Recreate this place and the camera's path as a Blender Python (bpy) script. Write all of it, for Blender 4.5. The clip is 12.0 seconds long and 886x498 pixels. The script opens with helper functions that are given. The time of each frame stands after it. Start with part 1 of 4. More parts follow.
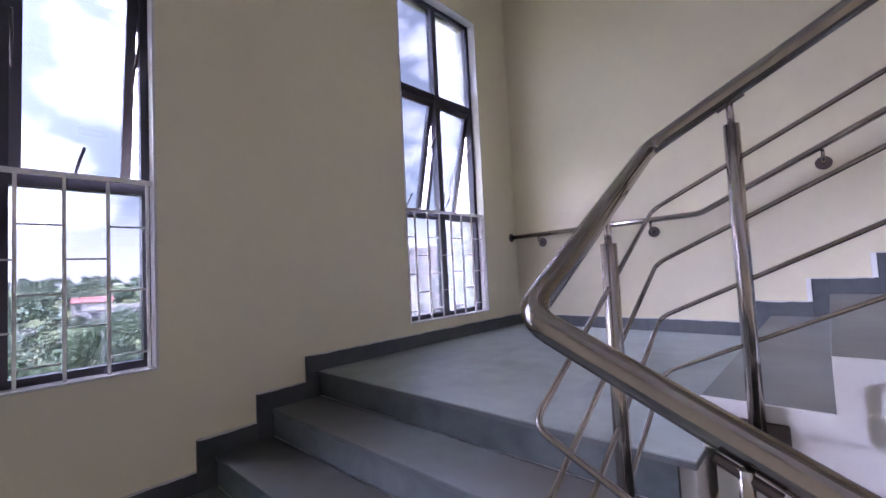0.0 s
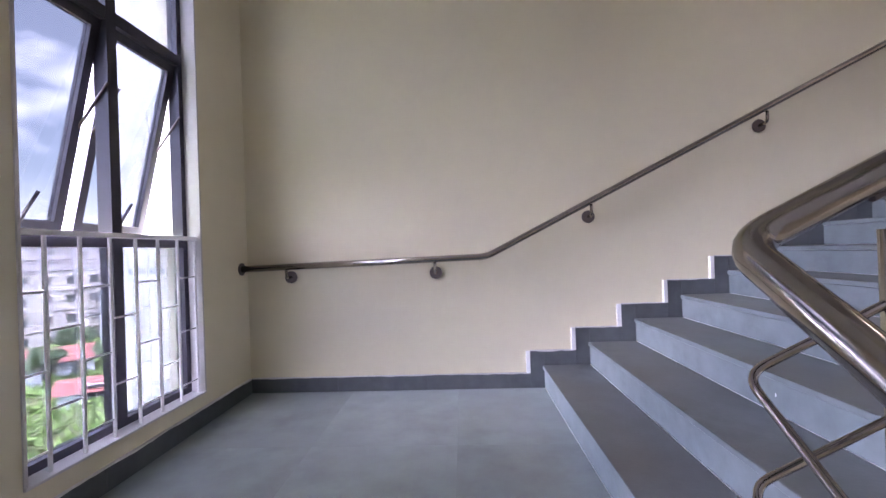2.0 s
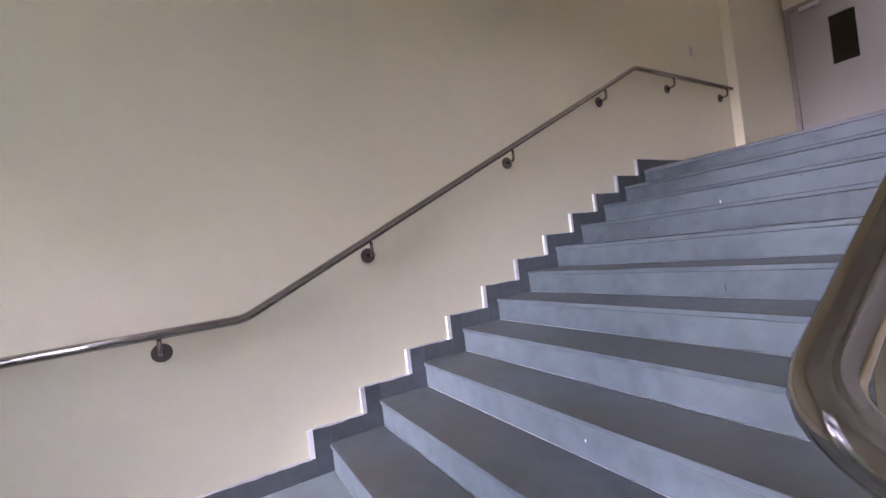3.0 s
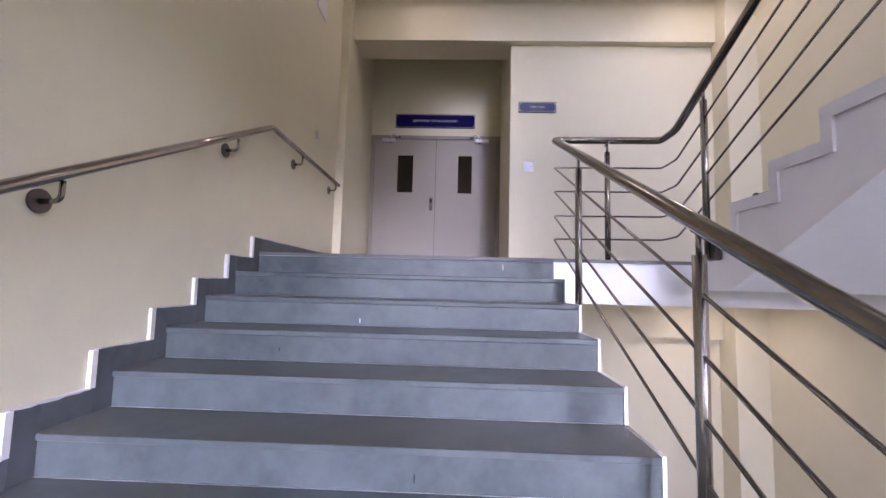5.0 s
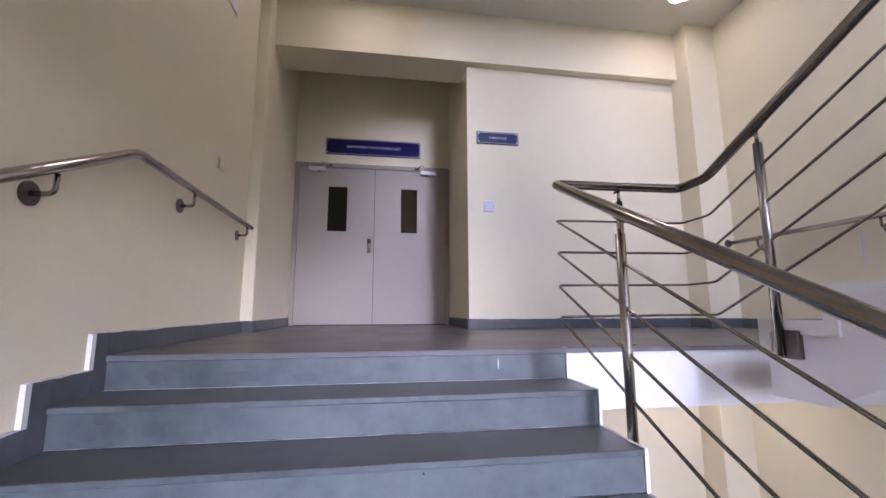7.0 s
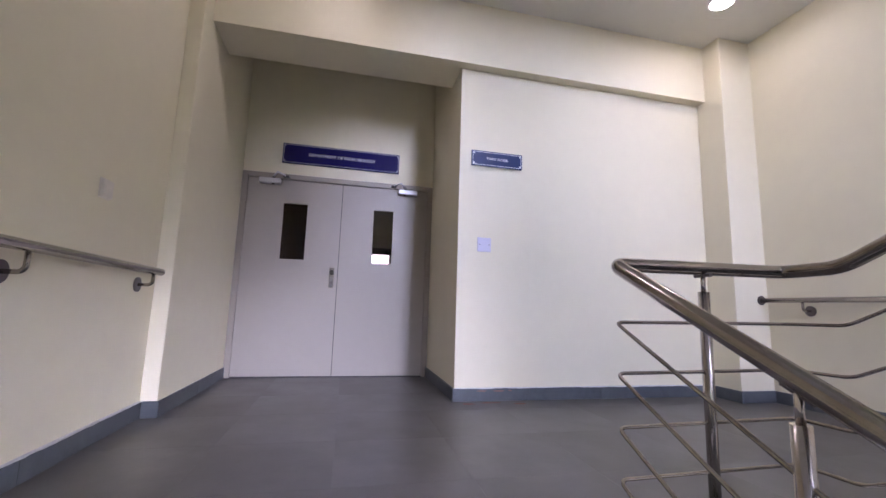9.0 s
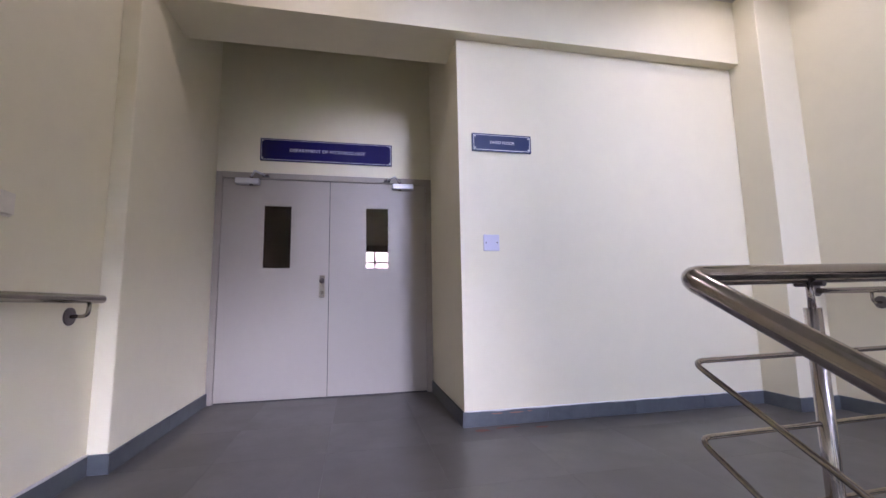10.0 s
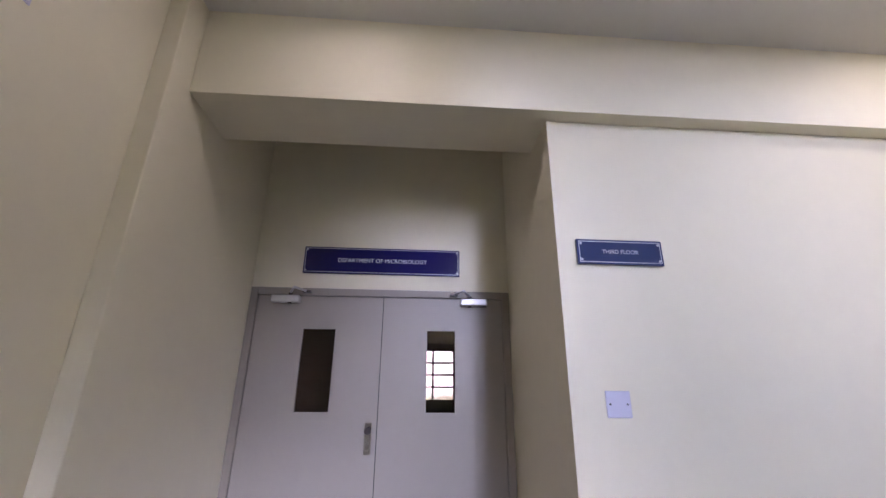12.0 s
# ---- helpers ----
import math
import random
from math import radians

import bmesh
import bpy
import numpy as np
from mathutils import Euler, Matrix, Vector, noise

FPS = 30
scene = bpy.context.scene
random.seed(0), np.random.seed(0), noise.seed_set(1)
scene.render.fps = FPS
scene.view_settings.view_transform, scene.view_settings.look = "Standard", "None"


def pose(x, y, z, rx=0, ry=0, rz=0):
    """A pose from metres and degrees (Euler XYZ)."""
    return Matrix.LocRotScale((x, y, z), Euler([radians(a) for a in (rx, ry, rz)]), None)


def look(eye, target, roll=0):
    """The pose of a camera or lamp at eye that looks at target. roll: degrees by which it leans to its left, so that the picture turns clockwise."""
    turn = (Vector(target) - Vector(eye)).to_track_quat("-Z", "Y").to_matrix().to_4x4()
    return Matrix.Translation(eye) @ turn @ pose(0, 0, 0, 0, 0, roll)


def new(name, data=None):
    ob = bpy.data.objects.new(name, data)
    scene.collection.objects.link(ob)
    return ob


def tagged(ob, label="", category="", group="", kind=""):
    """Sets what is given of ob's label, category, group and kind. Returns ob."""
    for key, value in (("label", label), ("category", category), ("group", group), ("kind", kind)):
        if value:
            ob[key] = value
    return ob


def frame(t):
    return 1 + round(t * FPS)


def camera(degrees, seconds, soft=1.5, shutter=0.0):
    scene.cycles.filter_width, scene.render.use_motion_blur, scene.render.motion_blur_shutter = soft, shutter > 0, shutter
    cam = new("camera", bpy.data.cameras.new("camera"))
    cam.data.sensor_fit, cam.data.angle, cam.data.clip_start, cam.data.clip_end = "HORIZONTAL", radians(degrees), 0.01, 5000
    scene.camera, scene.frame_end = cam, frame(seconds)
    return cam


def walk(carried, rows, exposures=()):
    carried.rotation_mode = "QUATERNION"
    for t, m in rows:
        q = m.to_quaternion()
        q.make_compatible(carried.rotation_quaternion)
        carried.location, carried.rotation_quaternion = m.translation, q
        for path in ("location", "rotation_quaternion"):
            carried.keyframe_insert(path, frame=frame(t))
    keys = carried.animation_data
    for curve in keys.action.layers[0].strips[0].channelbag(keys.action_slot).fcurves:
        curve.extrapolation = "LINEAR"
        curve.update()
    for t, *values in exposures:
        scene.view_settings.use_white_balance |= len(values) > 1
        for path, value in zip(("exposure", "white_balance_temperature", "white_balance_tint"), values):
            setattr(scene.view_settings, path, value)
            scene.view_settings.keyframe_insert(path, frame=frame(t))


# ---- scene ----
cam = camera(93.8, 12.0)
PATH = [
    (0, (2.347, -3.632, 0.575), (0.988, -2.169, 0.678), -2.9),
    (0.5, (2.129, -3.433, 0.644), (1.096, -1.721, 0.697), -1.1),
    (1, (1.906, -3.241, 0.793), (1.206, -1.368, 0.823), -4.9),
    (1.5, (1.65, -3.021, 0.877), (1.314, -1.054, 1.005), -4.1),
    (2, (1.506, -2.841, 0.945), (1.414, -0.843, 0.955), -2.0),
    (2.5, (1.459, -2.555, 1.042), (1.841, -0.593, 1.125), -4.2),
    (3, (1.51, -2.333, 1.105), (2.522, -0.608, 1.125), -6.7),
    (3.5, (1.589, -2.154, 1.211), (3.238, -1.024, 1.164), 0.6),
    (5.3, (2.254, -1.417, 1.502), (4.239, -1.442, 1.745), -0.6),
    (5.5, (2.342, -1.426, 1.54), (4.313, -1.464, 1.88), -2.3),
    (6, (2.565, -1.343, 1.623), (4.524, -1.522, 1.987), -0.1),
    (6.5, (2.811, -1.245, 1.73), (4.752, -1.618, 2.04), 1.1),
    (7, (3.029, -1.193, 1.851), (4.986, -1.492, 2.137), -0.1),
    (7.5, (3.277, -1.102, 1.979), (5.189, -1.539, 2.375), 1.5),
    (7.7, (3.349, -1.133, 2.021), (5.288, -1.478, 2.364), 0.7),
    (9.3, (4.007, -1.238, 2.423), (5.937, -1.687, 2.697), 1.9),
    (9.5, (4.104, -1.271, 2.432), (6.078, -1.509, 2.64), 1.6),
    (10, (4.315, -1.357, 2.513), (6.257, -1.767, 2.757), -1.0),
    (10.5, (4.521, -1.349, 2.648), (6.46, -1.748, 2.934), 1.2),
    (11, (4.741, -1.377, 2.727), (6.692, -1.352, 3.166), 2.7),
    (11.5, (4.955, -1.344, 2.829), (6.912, -1.317, 3.243), 1.5),
    (12, (5.147, -1.348, 2.964), (7.032, -1.476, 3.62), 0.5),
]
EXPOSURES = [(0.0, 4.28, 6150, 39), (2.0, 4.24, 6400, 37), (3.5, 4.26, 6600, 35), (5.5, 4.58, 6400, 35), (6.5, 4.62, 6350, 34), (7.5, 4.67, 6200, 34), (9.5, 4.82, 5980, 34), (12.0, 4.70, 5980, 34)]
walk(cam, [(t, look(eye, target, roll)) for t, eye, target, roll in PATH], exposures=EXPOSURES)

# ---- light ----
SUN_UP, SUN_TURN = radians(42), radians(174)
world = bpy.data.worlds.new("sky")
scene.world = world
world.use_nodes = True
wn, wl = world.node_tree.nodes, world.node_tree.links
wn.clear()
sky = wn.new("ShaderNodeTexSky")
sky.sky_type, sky.sun_disc = "NISHITA", False
sky.sun_elevation, sky.sun_rotation = SUN_UP, SUN_TURN
coord = wn.new("ShaderNodeTexCoord")
stretch = wn.new("ShaderNodeMapping")
stretch.inputs["Scale"].default_value = (1.0, 1.0, 2.2)
stretch.inputs["Location"].default_value = (0.35, 0.2, 0.1)
puff = wn.new("ShaderNodeTexNoise")
puff.inputs["Scale"].default_value, puff.inputs["Detail"].default_value, puff.inputs["Roughness"].default_value = 3.2, 7, 0.55
ramp = wn.new("ShaderNodeValToRGB")
ramp.color_ramp.elements[0].position, ramp.color_ramp.elements[1].position = 0.46, 0.60
ramp.color_ramp.elements[0].color = (0.17, 0.17, 0.17, 1)
cloud = wn.new("ShaderNodeMix")
cloud.data_type = "RGBA"
cloud.inputs["B"].default_value = (14.0, 15.2, 18.4, 1)
back = wn.new("ShaderNodeBackground")
back.inputs["Strength"].default_value = 0.15
wout = wn.new("ShaderNodeOutputWorld")
wl.new(coord.outputs["Generated"], stretch.inputs["Vector"])
wl.new(stretch.outputs["Vector"], puff.inputs["Vector"])
wl.new(puff.outputs["Fac"], ramp.inputs["Fac"])
part_z = wn.new("ShaderNodeSeparateXYZ")
veil = wn.new("ShaderNodeMapRange")
veil.interpolation_type = "SMOOTHSTEP"
veil.inputs["From Min"].default_value, veil.inputs["From Max"].default_value = 0.02, 0.24
veil.inputs["To Min"].default_value, veil.inputs["To Max"].default_value = 0.6, 0.0
both = wn.new("ShaderNodeMath")
both.operation, both.use_clamp = "MAXIMUM", True
wl.new(coord.outputs["Generated"], part_z.inputs["Vector"])
wl.new(part_z.outputs["Z"], veil.inputs["Value"])
wl.new(veil.outputs["Result"], both.inputs[0])
wl.new(ramp.outputs["Color"], both.inputs[1])
wl.new(both.outputs["Value"], cloud.inputs["Factor"])
wl.new(sky.outputs["Color"], cloud.inputs["A"])
# clouds and sky brighten towards the sun
toward = wn.new("ShaderNodeVectorMath")
toward.operation = "DOT_PRODUCT"
toward.inputs[1].default_value = (math.sin(SUN_TURN) * math.cos(SUN_UP), math.cos(SUN_TURN) * math.cos(SUN_UP), math.sin(SUN_UP))
glare = wn.new("ShaderNodeMapRange")
glare.inputs["From Min"].default_value, glare.inputs["From Max"].default_value = -0.1, 1.0
glare.inputs["To Min"].default_value, glare.inputs["To Max"].default_value = 0.7, 4.4
lit = wn.new("ShaderNodeVectorMath")
lit.operation = "SCALE"
wl.new(coord.outputs["Generated"], toward.inputs[0])
wl.new(toward.outputs["Value"], glare.inputs["Value"])
wl.new(cloud.outputs["Result"], lit.inputs[0])
wl.new(glare.outputs["Result"], lit.inputs["Scale"])
wl.new(lit.outputs["Vector"], back.inputs["Color"])
wl.new(back.outputs["Background"], wout.inputs["Surface"])

sun = new("sun", bpy.data.lights.new("sun", "SUN"))
sun.data.energy, sun.data.angle, sun.data.color = 3.5, radians(0.6), (1.0, 0.95, 0.88)
away = Vector((math.sin(SUN_TURN) * math.cos(SUN_UP), math.cos(SUN_TURN) * math.cos(SUN_UP), math.sin(SUN_UP)))
sun.matrix_world = look(away * 60, (0, 0, 0))

# the daylight enters by the four tall windows
for y0, y1 in ((-1.508, -0.511), (-4.15, -3.112)):
    for z0 in (0.178, 3.778):
        opening = new("window_daylight", bpy.data.lights.new("window_daylight", "AREA"))
        opening.data.shape, opening.data.size, opening.data.size_y = "RECTANGLE", y1 - y0, 2.757
        opening.data.cycles.is_portal = True
        opening.matrix_world = look((0.012, 0.5 * (y0 + y1), z0 + 1.3785), (1.0, 0.5 * (y0 + y1), z0 + 1.3785))

# ---- materials ----


def material(name, colour, rough=0.5, metal=0.0, vary=0.06, grain=30.0, patch=1.5, bump=0.0, bump_size=200.0, random_tone=0.0, stain=None, stain_size=1.0, coat=0.0, stretch_by=(1, 1, 1), dust_shade=None):
    """A surface with fine grain, larger patches, its own relief and, where given, stains."""
    m = bpy.data.materials.new(name)
    m.use_nodes = True
    n, l = m.node_tree.nodes, m.node_tree.links
    b = n["Principled BSDF"]
    b.inputs["Roughness"].default_value, b.inputs["Metallic"].default_value = rough, metal
    b.inputs["Coat Weight"].default_value = coat
    tc = n.new("ShaderNodeTexCoord")
    mp = n.new("ShaderNodeMapping")
    mp.inputs["Scale"].default_value = stretch_by
    l.new(tc.outputs["Object"], mp.inputs["Vector"])
    info = n.new("ShaderNodeObjectInfo")
    shift = n.new("ShaderNodeVectorMath")
    shift.operation = "ADD"
    l.new(mp.outputs["Vector"], shift.inputs[0])
    move = n.new("ShaderNodeVectorMath")
    move.operation = "SCALE"
    move.inputs[0].default_value = (17.0, 31.0, 23.0)
    l.new(info.outputs["Random"], move.inputs["Scale"])
    if random_tone > 0:
        l.new(move.outputs["Vector"], shift.inputs[1])
    fine = n.new("ShaderNodeTexNoise")
    fine.inputs["Scale"].default_value, fine.inputs["Detail"].default_value = grain, 6
    wide = n.new("ShaderNodeTexNoise")
    wide.inputs["Scale"].default_value, wide.inputs["Detail"].default_value = patch, 4
    for t in (fine, wide):
        l.new(shift.outputs["Vector"], t.inputs["Vector"])
    add = n.new("ShaderNodeMath")
    add.operation = "ADD"
    l.new(fine.outputs["Fac"], add.inputs[0])
    l.new(wide.outputs["Fac"], add.inputs[1])
    span = n.new("ShaderNodeMapRange")
    span.inputs["From Min"].default_value, span.inputs["From Max"].default_value = 0.6, 1.4
    span.inputs["To Min"].default_value, span.inputs["To Max"].default_value = 1 - vary, 1 + vary
    l.new(add.outputs["Value"], span.inputs["Value"])
    tone = span.outputs["Result"]
    if random_tone > 0:
        own = n.new("ShaderNodeMapRange")
        own.inputs["To Min"].default_value, own.inputs["To Max"].default_value = 1 - random_tone, 1 + random_tone
        l.new(info.outputs["Random"], own.inputs["Value"])
        times = n.new("ShaderNodeMath")
        times.operation = "MULTIPLY"
        l.new(tone, times.inputs[0])
        l.new(own.outputs["Result"], times.inputs[1])
        tone = times.outputs["Value"]
    col = n.new("ShaderNodeVectorMath")
    col.operation = "SCALE"
    col.inputs[0].default_value = colour
    l.new(tone, col.inputs["Scale"])
    result = col.outputs["Vector"]
    if stain:
        st = n.new("ShaderNodeTexNoise")
        st.inputs["Scale"].default_value, st.inputs["Detail"].default_value, st.inputs["Roughness"].default_value = stain_size, 8, 0.65
        l.new(shift.outputs["Vector"], st.inputs["Vector"])
        rp = n.new("ShaderNodeMapRange")
        rp.interpolation_type = "SMOOTHSTEP"
        rp.inputs["From Min"].default_value, rp.inputs["From Max"].default_value = 0.35, 0.75
        rp.inputs["To Max"].default_value = stain[3]
        l.new(st.outputs["Fac"], rp.inputs["Value"])
        mx = n.new("ShaderNodeMix")
        mx.data_type = "RGBA"
        mx.inputs["B"].default_value = (*stain[:3], 1)
        l.new(rp.outputs["Result"], mx.inputs["Factor"])
        l.new(result, mx.inputs["A"])
        result = mx.outputs["Result"]
    if dust_shade:
        # level faces only: dust, foot wear, and treads' dimmer light painted as darker colour
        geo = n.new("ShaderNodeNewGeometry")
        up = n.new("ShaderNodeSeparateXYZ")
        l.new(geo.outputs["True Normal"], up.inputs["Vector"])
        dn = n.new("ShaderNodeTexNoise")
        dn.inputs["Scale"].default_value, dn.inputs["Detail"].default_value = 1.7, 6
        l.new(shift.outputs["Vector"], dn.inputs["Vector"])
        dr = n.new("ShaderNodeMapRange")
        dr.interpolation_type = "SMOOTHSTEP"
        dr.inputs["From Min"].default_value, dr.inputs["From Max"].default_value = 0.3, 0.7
        dr.inputs["To Min"].default_value, dr.inputs["To Max"].default_value = 0.25 * dust_shade[3], dust_shade[3]
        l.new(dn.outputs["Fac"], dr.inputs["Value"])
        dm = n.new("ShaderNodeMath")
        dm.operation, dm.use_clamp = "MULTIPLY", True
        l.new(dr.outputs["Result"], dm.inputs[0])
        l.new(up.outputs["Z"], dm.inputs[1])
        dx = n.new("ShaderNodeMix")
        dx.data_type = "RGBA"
        dx.inputs["B"].default_value = (*dust_shade[:3], 1)
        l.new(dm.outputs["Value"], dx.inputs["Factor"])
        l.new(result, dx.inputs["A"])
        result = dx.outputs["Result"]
    l.new(result, b.inputs["Base Color"])
    rr = n.new("ShaderNodeMapRange")
    rr.inputs["To Min"].default_value, rr.inputs["To Max"].default_value = max(rough - 0.10, 0.03), min(rough + 0.10, 1)
    l.new(wide.outputs["Fac"], rr.inputs["Value"])
    l.new(rr.outputs["Result"], b.inputs["Roughness"])
    if bump:
        bt = n.new("ShaderNodeTexNoise")
        bt.inputs["Scale"].default_value, bt.inputs["Detail"].default_value = bump_size, 3
        l.new(shift.outputs["Vector"], bt.inputs["Vector"])
        bp = n.new("ShaderNodeBump")
        bp.inputs["Strength"].default_value, bp.inputs["Distance"].default_value = bump, 0.002
        l.new(bt.outputs["Fac"], bp.inputs["Height"])
        l.new(bp.outputs["Normal"], b.inputs["Normal"])
    return m


def plain(name, colour, rough=0.5, metal=0.0):
    m = bpy.data.materials.new(name)
    m.use_nodes = True
    b = m.node_tree.nodes["Principled BSDF"]
    b.inputs["Base Color"].default_value = (*colour, 1)
    b.inputs["Roughness"].default_value, b.inputs["Metallic"].default_value = rough, metal
    return m


def glass(name, colour):
    m = bpy.data.materials.new(name)
    m.use_nodes = True
    b = m.node_tree.nodes["Principled BSDF"]
    b.inputs["Base Color"].default_value = (*colour, 1)
    b.inputs["Roughness"].default_value, b.inputs["IOR"].default_value, b.inputs["Transmission Weight"].default_value = 0.0, 1.45, 1.0
    return m


def glow(name, colour, strength):
    m = bpy.data.materials.new(name)
    m.use_nodes = True
    b = m.node_tree.nodes["Principled BSDF"]
    b.inputs["Emission Color"].default_value, b.inputs["Emission Strength"].default_value = (*colour, 1), strength
    return m


PAINT = material("cream_paint", (0.76, 0.698, 0.515), 0.55, vary=0.025, grain=9, patch=0.7, bump=0.12, bump_size=160)
WHITE = material("white_paint", (0.80, 0.79, 0.78), 0.5, vary=0.03, grain=14, patch=1.2, bump=0.1, bump_size=140)
CEIL = material("ceiling_paint", (0.70, 0.68, 0.62), 0.7, vary=0.02, grain=9, patch=0.6)
STONE = material("slate_stone", (0.090, 0.112, 0.114), 0.38, vary=0.42, grain=11, patch=1.9, bump=0.2, bump_size=70, random_tone=0.17, stain=(0.150, 0.170, 0.172, 0.7), stain_size=3.6, dust_shade=(0.088, 0.083, 0.070, 0.9))
DARK_SLATE = material("dark_slate", (0.078, 0.088, 0.095), 0.4, vary=0.25, grain=16, patch=2.2, bump=0.2, bump_size=60, random_tone=0.12, stain=(0.13, 0.138, 0.142, 0.4), stain_size=3.0)
# paler than the stair slate: landing's window sheen put into base colour and IOR
SHEEN_SLATE = material("sheen_pale_slate", (0.240, 0.298, 0.284), 0.50, vary=0.42, grain=7, patch=2.3, bump=0.07, bump_size=9, random_tone=0.20, stain=(0.29, 0.32, 0.325, 0.5), stain_size=1.4, dust_shade=(0.18, 0.205, 0.195, 0.45))
SHEEN_SLATE.node_tree.nodes["Principled BSDF"].inputs["IOR"].default_value = 2.0
WORN = material("worn_slate", (0.098, 0.094, 0.088), 0.36, vary=0.26, grain=9, patch=1.7, bump=0.15, bump_size=40, random_tone=0.06, stain=(0.175, 0.163, 0.148, 0.5), stain_size=2.2, dust_shade=(0.080, 0.071, 0.062, 0.7))
GROUT = material("cement_joint", (0.15, 0.155, 0.16), 0.9, vary=0.1)
STEEL = material("brushed_steel", (0.37, 0.332, 0.302), 0.14, 1.0, vary=0.05, grain=60, patch=3)
# paler steel: window reflections on the posts put into its colour; back plate too
SILVER_GLINT = material("silver_glint_steel", (0.52, 0.475, 0.44), 0.19, 1.0, vary=0.06, grain=60, patch=3)
STEEL_DULL = material("dull_steel", (0.125, 0.105, 0.097), 0.35, 1.0, vary=0.15, grain=60, patch=8)
ALU = material("silver_aluminium", (0.62, 0.60, 0.60), 0.4, 0.8, vary=0.05)
FRAME = material("dark_anodised_aluminium", (0.035, 0.032, 0.045), 0.38, 0.3, vary=0.1, grain=40)
DOOR = material("door_paint", (0.335, 0.297, 0.250), 0.42, vary=0.02, grain=12, patch=1.2, bump=0.06, bump_size=220)
DOOR_FRAME = material("door_frame_paint", (0.30, 0.262, 0.215), 0.45, vary=0.03)
NAVY = plain("navy_acrylic", (0.010, 0.008, 0.085), 0.12)
TEAL_NAVY = plain("slate_blue_acrylic", (0.018, 0.032, 0.105), 0.14)
SILVER = plain("silver_print", (0.55, 0.56, 0.60), 0.35, 0.3)
LETTER = plain("pale_lettering", (0.62, 0.63, 0.72), 0.5)
PLASTIC = plain("pale_lilac_plastic", (0.58, 0.56, 0.66), 0.35)
GREY_PLATE = material("grey_plastic", (0.72, 0.66, 0.56), 0.5, vary=0.08, grain=30, patch=6)
SCREW = plain("dark_screw", (0.05, 0.05, 0.05), 0.4, 0.5)
BLACK = plain("black_gap", (0.012, 0.011, 0.012), 0.6)
# darker than real panes, to dim the bright outdoors; daylight still passes unshaded
PANE = glass("view_dimming_glass", (0.047, 0.052, 0.054))
# tinted to dim the far window and the daylight it lets in
FAR_GLASS = glass("dimmed_corridor_glass", (0.12, 0.123, 0.126))
# dark brown puts the corridor's dimness into its walls' and ceiling's colour
DIM_BROWN = material("dimmed_brown_wall", (0.055, 0.030, 0.022), 0.6, vary=0.05)
# brown tint darkens the vision panes, standing in for dimness beyond the door
DOOR_GLASS = glass("brown_dimmed_door_glass", (0.40, 0.28, 0.225))
LAMP_DISC = glow("lamp_disc", (1.0, 0.95, 0.87), 3.2)
OUTER = material("outer_white_paint", (0.78, 0.78, 0.80), 0.6, vary=0.04, grain=8, patch=0.8)
GRASS = material("grass", (0.11, 0.145, 0.06), 0.9, vary=0.35, grain=1.4, patch=0.12, stain=(0.20, 0.16, 0.10, 0.5), stain_size=0.12)
# bluer than the near leaves: the haze of distance put into the colour
HAZY_LEAF = material("hazed_far_leaves", (0.085, 0.125, 0.088), 0.8, vary=0.3, grain=0.4, patch=0.05)
LEAF = material("leaves", (0.085, 0.135, 0.075), 0.7, vary=0.35, grain=0.7, patch=0.09)
SCRUB = material("scrub_leaves", (0.11, 0.19, 0.045), 0.7, vary=0.35, grain=1.2, patch=0.2)
BARK = material("bark", (0.10, 0.085, 0.07), 0.9, vary=0.25)
HOUSE_WHITE = material("house_white", (0.30, 0.287, 0.28), 0.8, vary=0.06, grain=1.0, patch=0.2, stain=(0.22, 0.21, 0.20, 0.4), stain_size=0.4)
HOUSE_BLUE = material("house_pale_blue", (0.27, 0.30, 0.33), 0.8, vary=0.06, grain=1.0, patch=0.2)
HOUSE_GREY = material("house_concrete", (0.35, 0.34, 0.33), 0.9, vary=0.1, grain=1.0, patch=0.2)
HOUSE_GLASS = plain("house_window_glass", (0.03, 0.035, 0.045), 0.15)
RED_ROOF = material("red_sheet_roof", (0.28, 0.10, 0.09), 0.6, vary=0.12, grain=2.0, patch=0.3)
HOUSE_LILAC = material("house_pale_lilac", (0.27, 0.252, 0.265), 0.85, vary=0.08, grain=1.0, patch=0.2, stain=(0.22, 0.195, 0.185, 0.5), stain_size=0.3)
BAR = material("bar_paint", (0.62, 0.60, 0.59), 0.5, vary=0.04)
RED_PAINT = plain("reddish_paint", (0.27, 0.13, 0.10), 0.7)
GRIME = material("dried_grime", (0.094, 0.106, 0.110), 0.6, vary=0.2, grain=20, patch=4)
PUTTY = plain("paint_drip", (0.78, 0.77, 0.75), 0.6)

# ---- mesh helpers ----


def bx(bm, x0, x1, y0, y1, z0, z1):
    """A box between two corners, added to bm."""
    x0, x1 = min(x0, x1), max(x0, x1)
    y0, y1 = min(y0, y1), max(y0, y1)
    z0, z1 = min(z0, z1), max(z0, z1)
    v = [bm.verts.new(p) for p in ((x0, y0, z0), (x1, y0, z0), (x1, y1, z0), (x0, y1, z0), (x0, y0, z1), (x1, y0, z1), (x1, y1, z1), (x0, y1, z1))]
    for q in ((0, 3, 2, 1), (4, 5, 6, 7), (0, 1, 5, 4), (1, 2, 6, 5), (2, 3, 7, 6), (3, 0, 4, 7)):
        bm.faces.new([v[i] for i in q])


def bevelled(bm, size, segments=1):
    bmesh.ops.bevel(bm, geom=list(bm.edges), offset=size, segments=segments, affect="EDGES", clamp_overlap=True)


